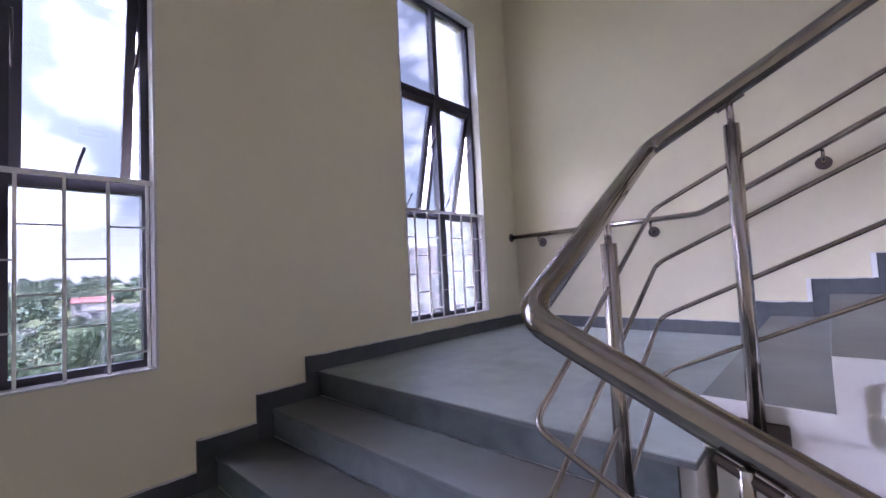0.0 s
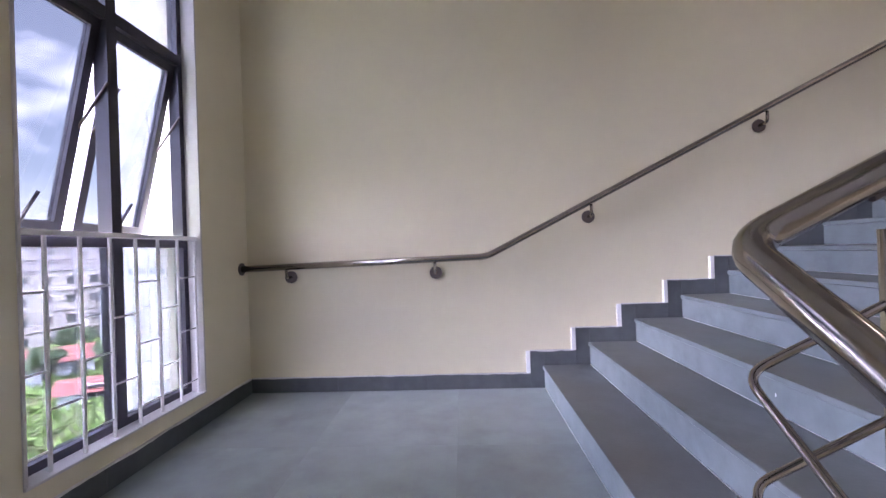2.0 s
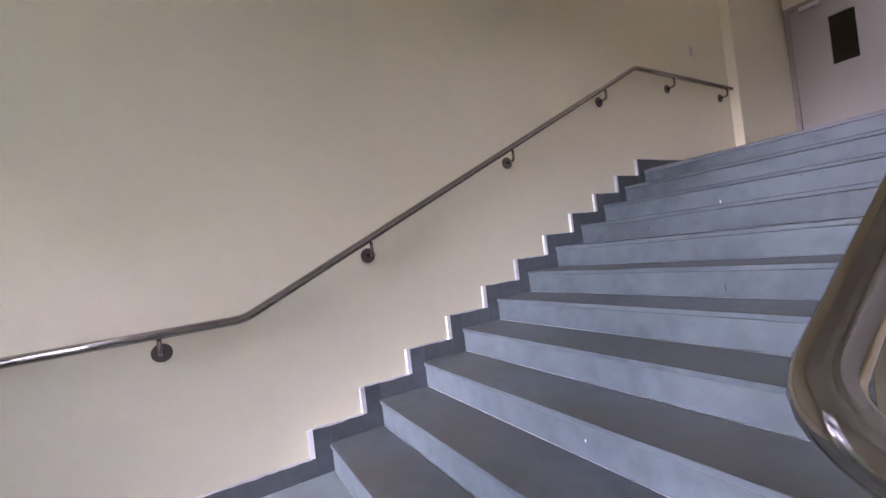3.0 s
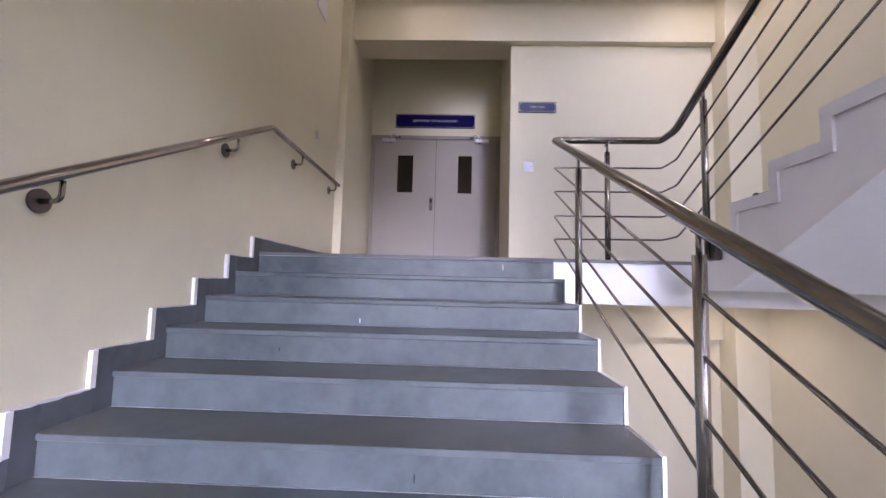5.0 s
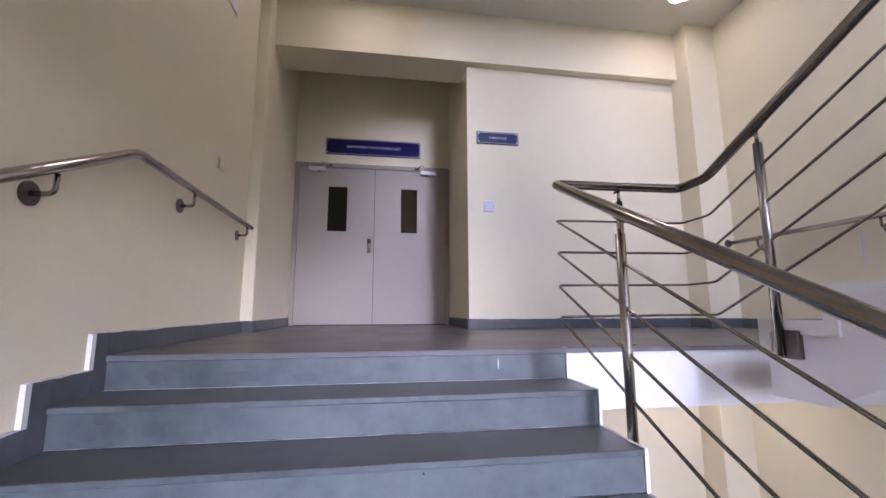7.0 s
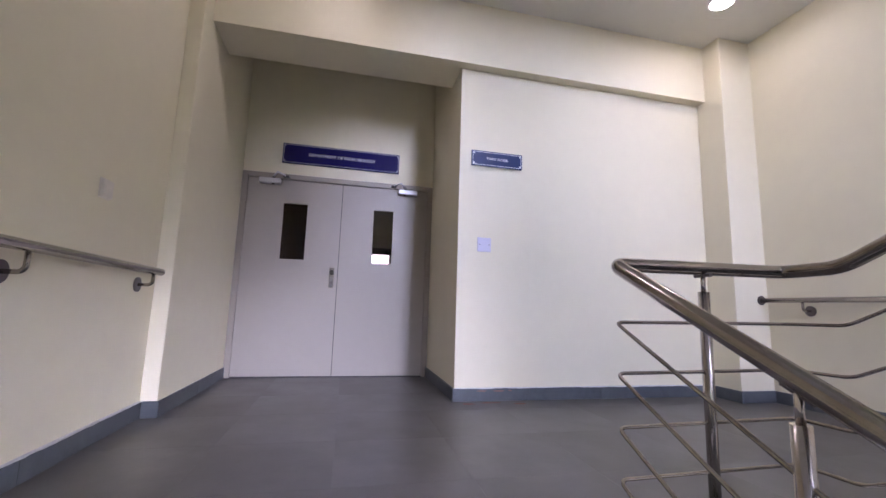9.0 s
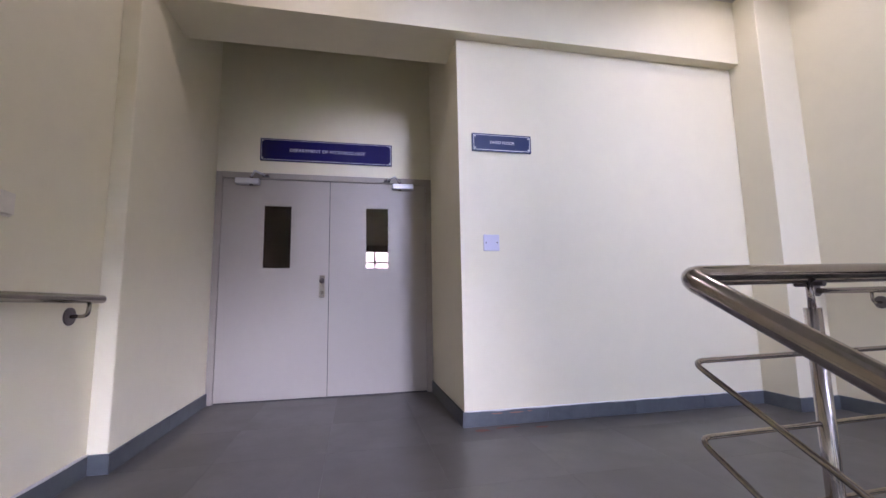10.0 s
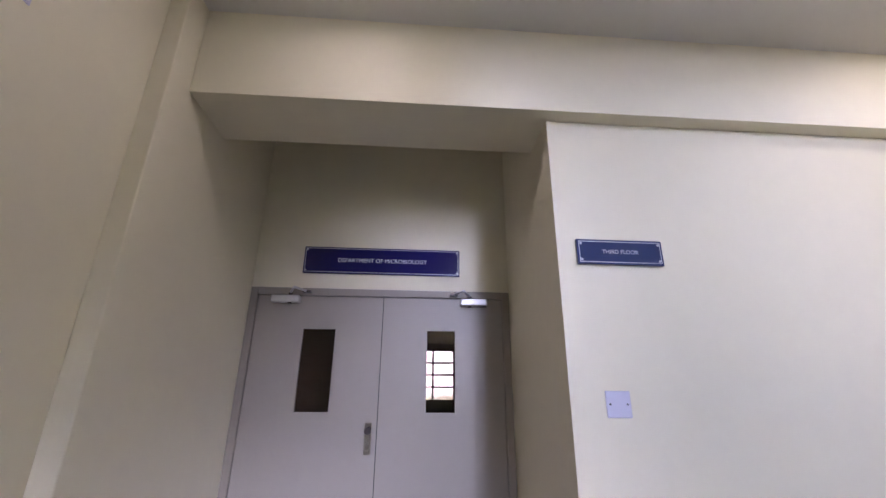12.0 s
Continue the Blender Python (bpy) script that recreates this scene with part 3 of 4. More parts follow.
def sign(name, label, x, y0, y1, z0, z1, mat, words, size, depth=0.02):
    yc, zc = 0.5 * (y0 + y1), 0.5 * (z0 + z1)
    w, h = (y1 - y0) / 2, (z1 - z0) / 2
    s = group_at(name, label, "sign", (x, yc, zc))
    boxes("board", mat, [(-depth, 0.0005, -w, w, -h, h)], s, bevel=0.002)
    m, t = 0.010, 0.004
    boxes("border", SILVER, [(-depth - 0.0012, -depth + 0.0005, -w + m, w - m, h - m - t, h - m), (-depth - 0.0012, -depth + 0.0005, -w + m, w - m, -h + m, -h + m + t),
                             (-depth - 0.0012, -depth + 0.0005, -w + m, -w + m + t, -h + m + t, h - m - t), (-depth - 0.0012, -depth + 0.0005, w - m - t, w - m, -h + m + t, h - m - t)], s, "thin silver border line")
    for sy in (-w + 0.022, w - 0.022):
        for sz in (-h + 0.024, h - 0.024):
            bm = bmesh.new()
            disc(bm, (-depth + 0.0005, sy, sz), (-1, 0, 0), 0.0065, 0.004, 12)
            part("screw_cap", bm, SILVER, s)
    if words:
        flat_text("lettering", words, size, (-depth - 0.0012, 0, 0), LETTER, s)
    else:
        boxes("text_bar", LETTER, [(-depth - 0.0014, -depth + 0.0004, -w * 0.45, w * 0.45, -0.011, 0.011)], s)
    return s


sign("door_sign", "long navy blue sign board over the double door", DOORWALL, -1.697, -0.471, 3.838, 4.054, NAVY, "DEPARTMENT OF MICROBIOLOGY", 0.045, 0.025)
sign("floor_sign", "small slate blue sign with silver border on the wall", EAST, -2.655, -2.190, 3.605, 3.742, TEAL_NAVY, "THIRD FLOOR", 0.031)
sign("floor_sign", "small blue sign on the wall of the storey below", EAST, -2.655, -2.190, 3.605 - STOREY, 3.742 - STOREY, TEAL_NAVY, "", 0.052)


def switch_plate(place, axis, size=0.12):
    s = group_at("blank_switch_plate", "square pale lilac blank switch plate on the wall", "switch plate", place)
    if axis == "x":
        boxes("plate", PLASTIC, [(-0.008, 0.0005, -size / 2, size / 2, -size / 2, size / 2)], s, bevel=0.003)
        for y in (-0.042, 0.042):
            bm = bmesh.new()
            disc(bm, (-0.0075, y, 0), (-1, 0, 0), 0.005, 0.002, 10)
            part("screw", bm, SCREW, s)
    return s


switch_plate((EAST, -2.320, 2.920), "x")
switch_plate((EAST, -2.320, 2.920 - STOREY), "x")
s2 = group_at("blank_switch_plate", "small grey blank plate on the side wall", "switch plate", (6.212, 0, 2.92))
boxes("plate", GREY_PLATE, [(-0.042, 0.042, -0.022, 0.0005, -0.045, 0.045)], s2, bevel=0.004)
boxes("rim", GREY_PLATE, [(-0.047, 0.047, -0.006, 0.0005, -0.05, 0.05)], s2, bevel=0.002)
vent = group_at("wall_access_panel", "white rectangular access panel high on the side wall", "access panel", (6.17, 0, 4.36))
boxes("panel", WHITE, [(-0.13, 0.13, -0.012, 0.0005, -0.15, 0.15)], vent, bevel=0.003)
boxes("rim", PLASTIC, [(-0.14, 0.14, -0.006, 0.0005, -0.16, 0.16)], vent, bevel=0.002)

# ---- ceiling downlights ----


def downlight(x, y, z):
    e = group_at("ceiling_downlight", "round lit ceiling downlight with white rim", "ceiling light", (x, y, z), "ceiling downlights")
    bm = bmesh.new()
    sweep(bm, [Vector((0, 0, 0.0005)), Vector((0, 0, -0.012))], 0.105, 32)
    part("rim", bm, WHITE, e)
    bm = bmesh.new()
    sweep(bm, [Vector((0, 0, -0.0125)), Vector((0, 0, -0.016))], 0.085, 32)
    part("diffuser", bm, LAMP_DISC, e, "glowing warm white diffuser")


for x, y in ((6.49, -4.20), (6.42, -1.05)):
    downlight(x, y, CEILING)
    downlight(x, y, FLOOR3 - 0.315)

# ---- steel railing round the well ----
RAIL = [(5.22, -2.18, FLOOR2 + 0.93), (5.22, -2.985, FLOOR2 + 0.93), (5.02, -2.97, FLOOR2 + 0.93), (1.926, -2.958, 0.482), (1.936, -2.178, 0.937), (5.228, -2.180, 2.563), (5.235, -2.985, 2.572), (5.02, -2.985, 2.575), (2.0, -2.985, 4.05)]
OFFSETS = ((0.200, 0.213), (0.375, 0.396), (0.548, 0.583), (0.722, 0.757))
railing = group_at("stair_railing", "brushed stainless steel stair railing with four thin rods", "railing", (1.962, -2.165, 0.0))


def from_base(p, drop=0.0):
    return (p[0] - 1.962, p[1] + 2.165, p[2] - drop)


bar("handrail", [from_base(p) for p in RAIL], 0.027, STEEL, railing, 0.055, 20, "thick round steel handrail")
for k, k_level in OFFSETS:
    bar("rod", [from_base(p, k_level if 5 <= i <= 7 else k) for i, p in enumerate(RAIL)], 0.0068, STEEL, railing, 0.035, 8)


def rail_z(x, side):
    """Height of the handrail's middle over a place along one of its runs."""
    runs = {"c": (RAIL[4], RAIL[5]), "a": (RAIL[2], RAIL[3]), "next": (RAIL[7], RAIL[8])}
    p, q = runs[side]
    return p[2] + (q[2] - p[2]) * (x - p[0]) / (q[0] - p[0])


def post(x, y, z_rail, z_foot, to_stringer=None, slope=(1, 0, 0)):
    bx0, by0 = x - 1.962, y + 2.165
    bm = bmesh.new()
    sweep(bm, [Vector((bx0, by0, z_foot)), Vector((bx0, by0, z_rail - 0.095))], 0.0205, 18)
    p = part("post", bm, SILVER_GLINT, railing, smooth=False)
    for poly in p.data.polygons:
        poly.use_smooth = len(poly.vertices) == 4
    bm = bmesh.new()
    sweep(bm, [Vector((bx0, by0, z_rail - 0.098)), Vector((bx0, by0, z_rail - 0.022))], 0.0095, 12)
    part("neck", bm, SILVER_GLINT, p, smooth=True)
    bm = bmesh.new()
    d = Vector(slope).normalized() * 0.038
    c = Vector((bx0, by0, z_rail - 0.030))
    sweep(bm, [c - d, c + d], 0.008, 8)
    part("saddle", bm, STEEL_DULL, p)
    if to_stringer is None:
        bm = bmesh.new()
        sweep(bm, [Vector((bx0, by0, z_foot)), Vector((bx0, by0, z_foot + 0.006))], 0.045, 24)
        part("foot_flange", bm, STEEL, p)
    else:
        for a, b, c0, c1 in to_stringer:
            boxes("side_bracket", STEEL_DULL, [(a - 1.962, b - 1.962, c0 + 2.165, c1 + 2.165, z_foot - 0.01, z_foot + 0.115)], p, "square dull steel side bracket", 0.004)


for x in (2.165, 3.38, 4.60):
    i = int((x - C_X0) / C_GO) + 1
    post(x, -2.180, rail_z(x, "c"), RISE * i - 0.16, [(x - 0.045, x + 0.070, -2.168, WELL_N - 0.0005)], (1, 0, 0.482))
post(1.931, -2.555, 0.717, -0.15, slope=(0, 1, 0.583))
post(5.23, -2.58, 2.570, FLOOR3)
for x in (4.69, 3.45, 2.25):
    i = int((A_X0 - x) / A_GO) + 1
    post(x, -2.985, rail_z(x, "next"), FLOOR3 + RISE * i - 0.16, [(x - 0.080, x + 0.012, WELL_S + 0.0005, -2.99)], (1, 0, -0.489))
    post(x, -2.985, rail_z(x, "a"), FLOOR2 + RISE * i - 0.16, [(x - 0.080, x + 0.012, WELL_S + 0.0005, -2.99)], (1, 0, -0.489))

# ---- wall handrails ----


def wall_handrail(points, brackets, wall_y, sign_y, end_flange, label):
    base = Vector(points[0])
    h = group_at("wall_handrail", label, "handrail", base)
    bar("tube", [Vector(p) - base for p in points], 0.0215, STEEL, h, 0.05, 18, "round steel tube")
    if end_flange:
        ax = Vector(end_flange)
        bm = bmesh.new()
        disc(bm, Vector((0, 0, 0)), ax, 0.042, 0.008, 24)
        part("end_flange", bm, STEEL_DULL, h, "round dull steel end flange")
    for x, z_rail in brackets:
        bm = bmesh.new()
        disc(bm, Vector((x, wall_y, z_rail - 0.088)) - base, (0, sign_y, 0), 0.043, 0.008, 24)
        fl = part("bracket_flange", bm, STEEL_DULL, h, "round dull steel wall flange")
        arm = [Vector((x, wall_y + sign_y * 0.006, z_rail - 0.088)) - base, Vector((x, wall_y + sign_y * 0.082, z_rail - 0.088)) - base, Vector((x, wall_y + sign_y * 0.082, z_rail - 0.015)) - base]
        bar("bracket_arm", arm, 0.0095, STEEL, fl, 0.03, 10)


def north_z(x):
    if x < 1.666:
        return 0.888
    if x > 5.047:
        return 2.552
    return 0.888 + (2.552 - 0.888) * (x - 1.666) / (5.047 - 1.666)


wall_handrail([(0.0, -0.083, 0.868), (1.668, -0.083, 0.899), (5.047, -0.083, 2.565), (6.768, -0.083, 2.547)],
              [(x, north_z(x)) for x in (0.311, 1.321, 2.362, 3.497, 4.60, 5.655, 6.67)], 0.0, -1, (1, 0, 0), "stainless steel wall handrail on round brackets")
wall_handrail([(6.88, -4.85, 2.533), (4.90, -4.85, 2.533), (2.0, -4.85, 3.95)],
              [(6.53, 2.533), (5.51, 2.533), (4.40, 2.777), (3.30, 3.315)], SOUTH, 1, (-1, 0, 0), "stainless steel wall handrail beside the next flight")

# ---- outside: white fins beside the windows, slope, trees and houses ----
for y in (-0.44, -3.02):
    structure("outer_wall_fin", OUTER, [(-0.62, -0.222, y, y + 0.18, -4.0, 7.2)], "white painted fin of the outer wall beside the window", "wall", 0.01)


# unseen wall, added to keep south-west sky light off the far north wall
structure("outer_wall_wing", OUTER, [(-1.6, -0.222, SOUTH - 0.22, SOUTH, -4.0, 3.3)], "unseen white wall added outside to block south-west sky from the windows", "wall", 0.01)


def lie(x, y):
    """Height of the ground: a valley below the house, a hill beyond."""
    d = -x
    base = -10.0 + 0.6 * noise.noise((x * 0.03, y * 0.03, 0.3))
    if d > 25:
        base -= 3.0 * min((d - 25) / 60, 1) - 0.0
    if d > 90:
        base += 15.5 * min((d - 90) / 260, 1) ** 1.3 + 4.0 * min((d - 90) / 260, 1) * noise.noise((x * 0.006, y * 0.006, 1.7))
    return base


def land():
    stops = [-3000, -1500, -800] + [-500 + 12.5 * i for i in range(40)] + [0, 40, 200, 1000, 3000]
    cross = [-3000, -1200, -600] + [-300 + 15 * i for i in range(41)] + [600, 1200, 3000]
    verts = [(x, y, lie(x, y)) for x in stops for y in cross]
    n = len(cross)
    faces = [(i * n + j, (i + 1) * n + j, (i + 1) * n + j + 1, i * n + j + 1) for i in range(len(stops) - 1) for j in range(n - 1)]
    me = bpy.data.meshes.new("ground")
    me.from_pydata(verts, [], faces)
    me.materials.append(GRASS)
    tagged(new("ground", me), "green grassy slope with scrub below the building", "ground", kind="structure")


land()


def leaf_quads(verts, faces, rng, centre, spread, count, size):
    for _ in range(count):
        while True:
            p = Vector((rng.uniform(-1, 1), rng.uniform(-1, 1), rng.uniform(-1, 1)))
            if 0.25 < p.length < 1:
                break
        c = Vector(centre) + Vector((p.x * spread[0], p.y * spread[1], p.z * spread[2]))
        u = Vector((rng.gauss(0, 1), rng.gauss(0, 1), rng.gauss(0, 1))).normalized()
        w = u.orthogonal().normalized()
        s = size * rng.uniform(0.6, 1.4)
        k = len(verts)
        verts.extend([c + u * s, c + w * s * 0.6, c - u * s, c - w * s * 0.6])
        faces.append((k, k + 1, k + 2, k + 3))


def crown(rng, centre, radius, count, size):
    verts, faces = [], []
    lobes = rng.randint(5, 8)
    for i in range(lobes):
        a = 2 * math.pi * i / lobes + rng.uniform(-0.4, 0.4)
        r = radius * rng.uniform(0.35, 0.7)
        c = (centre[0] + math.cos(a) * r, centre[1] + math.sin(a) * r, centre[2] + radius * rng.uniform(-0.35, 0.6))
        leaf_quads(verts, faces, rng, c, (radius * rng.uniform(0.35, 0.55),) * 2 + (radius * rng.uniform(0.3, 0.45),), count // lobes, size)
    return verts, faces


def tree(rng, x, y, height, radius, label):
    z = lie(x, y)
    t = group_at("tree", label, "tree", (x, y, z - 0.1), "trees on the slope")
    bm = bmesh.new()
    path = [Vector((rng.uniform(-0.1, 0.1) * i, rng.uniform(-0.1, 0.1) * i, height * 0.14 * i)) for i in range(5)]
    for i, (p, q) in enumerate(zip(path, path[1:])):
        r0 = 0.16 - 0.03 * i
        bmesh.ops.create_cone(bm, cap_ends=False, segments=7, radius1=r0, radius2=r0 - 0.03, depth=(q - p).length * 1.02, matrix=Matrix.Translation((p + q) / 2) @ (q - p).to_track_quat("Z", "Y").to_matrix().to_4x4())
    for k in range(5):
        a = rng.uniform(0, 6.28)
        s = path[2 + k % 3]
        e = s + Vector((math.cos(a), math.sin(a), 0.8)) * radius * 0.7
        sweep(bm, [s, (s + e) / 2 + Vector((0, 0, 0.15)), e], 0.045, 5)
    part("trunk", bm, BARK, t, "grey-brown trunk with limbs")
    verts, faces = crown(rng, (0, 0, height * 0.66), radius, 1300, 0.19)
    me = bpy.data.meshes.new("crown")
    me.from_pydata(verts, [], faces)
    me.materials.append(LEAF)
    c = new("crown", me)
    c.parent = t


rng = random.Random(7)
for x, y, h, r in ((-46, -10, 8.5, 3.2), (-55, 2, 8, 3.2), (-64, -16, 9.5, 3.6), (-44, 9, 6.5, 2.6), (-70, 8, 9, 3.6), (-53, -22, 8, 3.2), (-42, -3, 6, 2.5), (-60, 20, 7.5, 3.0), (-75, -4, 9.5, 3.8), (-44, 44, 5.5, 2.0), (-37, 33.5, 4.0, 1.5), (-48, 38, 4.5, 1.6), (-33, 36, 3.6, 1.4)):
    tree(rng, x, y, h, r, "leafy green tree on the slope below the building")


def woods():
    verts, faces = [], []
    r = random.Random(11)
    for _ in range(900):
        d = r.uniform(38, 420)
        a = radians(r.uniform(30, 110))
        x, y = -d * math.sin(a), d * math.cos(a)
        if (a < radians(60) and d < 130) or d < 62:
            continue
        if r.random() < 0.25 and 70 < d < 200:
            continue
        h = r.uniform(3.5, 8.5)
        size = 0.32 if d < 120 else 0.7
        v, f = crown(r, (x, y, lie(x, y) + h * 0.55), h * 0.5, 330 if d < 120 else 110, size)
        k = len(verts)
        verts.extend(v)
        faces.extend([tuple(i + k for i in q) for q in f])
    me = bpy.data.meshes.new("far_woods")
    me.from_pydata(verts, [], faces)
    me.materials.append(HAZY_LEAF)
    tagged(new("far_woods", me), "dense green trees over the far hillside", "woods", kind="stuff")
    verts, faces = [], []
    for _ in range(3800):
        x, y = -r.uniform(12, 62), r.uniform(-22, 62)
        leaf_quads(verts, faces, r, (x, y, lie(x, y) + 0.25), (0.7, 0.7, 0.45), 14, 0.22)
    me = bpy.data.meshes.new("scrub")
    me.from_pydata(verts, [], faces)
    me.materials.append(SCRUB)
    tagged(new("scrub", me), "bright green scrub and weeds on the slope", "scrub", kind="stuff")


woods()


def house(x, y, turn, w, d, storeys, wall, roof, label, gable=False, z=None, storey=3.0, cols=5):
    z = lie(x, y) - 0.3 if z is None else z
    h = group_at("house", label, "house", (x, y, z))
    h.matrix_basis = pose(x, y, z, 0, 0, turn)
    top = storeys * storey
    boxes("wall", wall, [(-w / 2, w / 2, -d / 2, d / 2, 0, top)], h)
    if gable:
        bm = bmesh.new()
        o = 0.5
        pts = [(-w / 2 - o, -d / 2 - o, top), (w / 2 + o, -d / 2 - o, top), (w / 2 + o, d / 2 + o, top), (-w / 2 - o, d / 2 + o, top), (-w / 2 - o, 0, top + d * 0.22), (w / 2 + o, 0, top + d * 0.22)]
        v = [bm.verts.new(p) for p in pts]
        for q in ((0, 1, 5, 4), (2, 3, 4, 5), (0, 4, 3), (1, 2, 5), (0, 3, 2, 1)):
            bm.faces.new([v[i] for i in q])
        part("roof", bm, roof, h, "red sheet metal roof")
    else:
        boxes("roof", roof, [(-w / 2 - 0.35, w / 2 + 0.35, -d / 2 - 0.35, d / 2 + 0.35, top, top + 0.25), (-w / 2, w / 2, -d / 2, -d / 2 + 0.15, top + 0.25, top + 0.9), (-w / 2, w / 2, d / 2 - 0.15, d / 2, top + 0.25, top + 0.9)], h, "flat roof with a low parapet")
        for s in range(1, storeys):
            boxes("ledge", wall, [(-w / 2 - 0.15, w / 2 + 0.15, -d / 2 - 0.35, -d / 2 - 0.001, s * storey - 0.12, s * storey + 0.05)], h)
    for s in range(storeys):
        for c in range(cols):
            wx, wz = -w / 2 + w * (c + 0.5) / cols, s * storey + 1.0
            wi = boxes("window", HOUSE_GLASS, [(wx - 0.55, wx + 0.55, -d / 2 - 0.02, -d / 2 + 0.02, wz, wz + 1.25)], h)
            boxes("window_frame", HOUSE_WHITE, [(wx - 0.62, wx - 0.55, -d / 2 - 0.06, -d / 2 + 0.02, wz - 0.07, wz + 1.32), (wx + 0.55, wx + 0.62, -d / 2 - 0.06, -d / 2 + 0.02, wz - 0.07, wz + 1.32), (wx - 0.03, wx + 0.03, -d / 2 - 0.05, -d / 2 + 0.02, wz, wz + 1.25), (wx - 0.55, wx + 0.55, -d / 2 - 0.06, -d / 2 + 0.02, wz - 0.07, wz), (wx - 0.75, wx + 0.75, -d / 2 - 0.28, -d / 2 + 0.02, wz + 1.32, wz + 1.42)], wi)
    return h


house(-72, 65, 47, 24, 10, 4, HOUSE_WHITE, HOUSE_LILAC, "long white four-storey building with flat roof and dark windows", z=-13.2, storey=3.3, cols=8)
house(-104, 101, 47, 19, 10, 6, HOUSE_LILAC, HOUSE_GREY, "tall pale lilac apartment block on the rising ground", z=-10.5, storey=3.2, cols=6)
house(-128, 96, 50, 18, 10, 6, HOUSE_LILAC, HOUSE_GREY, "tall pale lilac apartment block behind another one", z=-9.0, storey=3.2, cols=6)
house(-55, 66, 40, 9, 9, 3, HOUSE_BLUE, HOUSE_GREY, "pale grey-blue three-storey house with flat roof", z=-13.0, storey=3.2, cols=3)
house(-41.5, 36.5, 47, 9, 5, 1, HOUSE_BLUE, RED_ROOF, "low pale house with a red metal roof", True, z=-11.2, storey=2.6, cols=4)
house(-27.5, 29.0, 30, 4.6, 3.4, 1, HOUSE_BLUE, RED_ROOF, "small shed with a red metal roof among weeds", True, z=-10.6, storey=1.9, cols=1)
for x, y, t, w, dd, s, m, g in ((-178, 18, 80, 10, 8, 2, HOUSE_WHITE, True), (-95, -8, 95, 9, 7, 1, HOUSE_WHITE, False), (-130, -4, 85, 12, 8, 1, HOUSE_BLUE, False), (-168, 42, 70, 10, 8, 1, HOUSE_WHITE, True), (-150, 20, 80, 14, 9, 2, HOUSE_WHITE, False),
                              (-90, 70, 50, 14, 9, 3, HOUSE_WHITE, False), (-110, 95, 45, 12, 9, 2, HOUSE_WHITE, True), (-75, 85, 45, 16, 9, 3, HOUSE_BLUE, False), (-150, 110, 50, 16, 9, 2, HOUSE_WHITE, True), (-130, 150, 45, 16, 9, 3, HOUSE_WHITE, False)):
    house(x, y, t, w, dd, s, m, RED_ROOF if g else HOUSE_GREY, "distant pale house with a red roof on the hillside" if g else "distant pale flat-roofed house on the hillside", g, cols=3)

# ---- stone pieces ----
PIECES = {}


def slab(parent, name, x0, x1, y0, y1, z0, z1, bevel=0.003, mat=None):
    """A stone piece with worn edges; alike pieces share one mesh."""
    key = (round(x1 - x0, 4), round(y1 - y0, 4), round(z1 - z0, 4), bevel, mat)
    if key not in PIECES:
        bm = bmesh.new()
        a, b, c = (x1 - x0) / 2, (y1 - y0) / 2, (z1 - z0) / 2
        bx(bm, -a, a, -b, b, -c, c)
        bevelled(bm, bevel)
        me = bpy.data.meshes.new(name)
        bm.to_mesh(me)
        bm.free()
        me.materials.append(mat or STONE)
        PIECES[key] = me
    ob = new(name, PIECES[key])
    ob.parent = parent
    ob.matrix_basis = Matrix.Translation(((x0 + x1) / 2, (y0 + y1) / 2, (z0 + z1) / 2))
    return ob


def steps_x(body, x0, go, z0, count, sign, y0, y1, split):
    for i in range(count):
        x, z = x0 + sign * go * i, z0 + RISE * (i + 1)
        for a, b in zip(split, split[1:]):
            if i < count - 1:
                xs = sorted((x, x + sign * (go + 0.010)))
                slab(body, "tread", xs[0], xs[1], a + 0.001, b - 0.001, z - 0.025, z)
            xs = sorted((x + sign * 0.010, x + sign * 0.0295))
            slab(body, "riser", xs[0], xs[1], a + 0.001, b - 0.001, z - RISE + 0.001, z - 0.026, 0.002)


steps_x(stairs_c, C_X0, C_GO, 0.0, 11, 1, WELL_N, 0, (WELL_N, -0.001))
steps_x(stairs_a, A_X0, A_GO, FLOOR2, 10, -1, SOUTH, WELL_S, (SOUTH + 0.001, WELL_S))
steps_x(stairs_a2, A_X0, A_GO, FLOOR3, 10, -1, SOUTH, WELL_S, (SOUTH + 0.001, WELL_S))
for i in range(3):
    y, z = B_Y0 - B_GO * i, -RISE * i
    for a, b in ((0.001, WELL_W),):
        if i:
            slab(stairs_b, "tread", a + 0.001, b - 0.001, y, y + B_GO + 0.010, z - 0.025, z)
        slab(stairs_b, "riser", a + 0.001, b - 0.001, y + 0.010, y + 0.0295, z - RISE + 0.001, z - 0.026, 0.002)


def paving(name, label, x_lines, y_lines, z, mat):
    f = boxes(name, GROUT, [(x_lines[0], x_lines[-1], y_lines[0], y_lines[-1], z - 0.024, z - 0.006)])
    tagged(f, label, "floor", kind="structure")
    for a, b in zip(x_lines, x_lines[1:]):
        for c, d in zip(y_lines, y_lines[1:]):
            slab(f, "stone_slab", a + 0.0004, b - 0.0004, c + 0.0004, d - 0.0004, z - 0.022, z, 0.0003, mat)
    return f


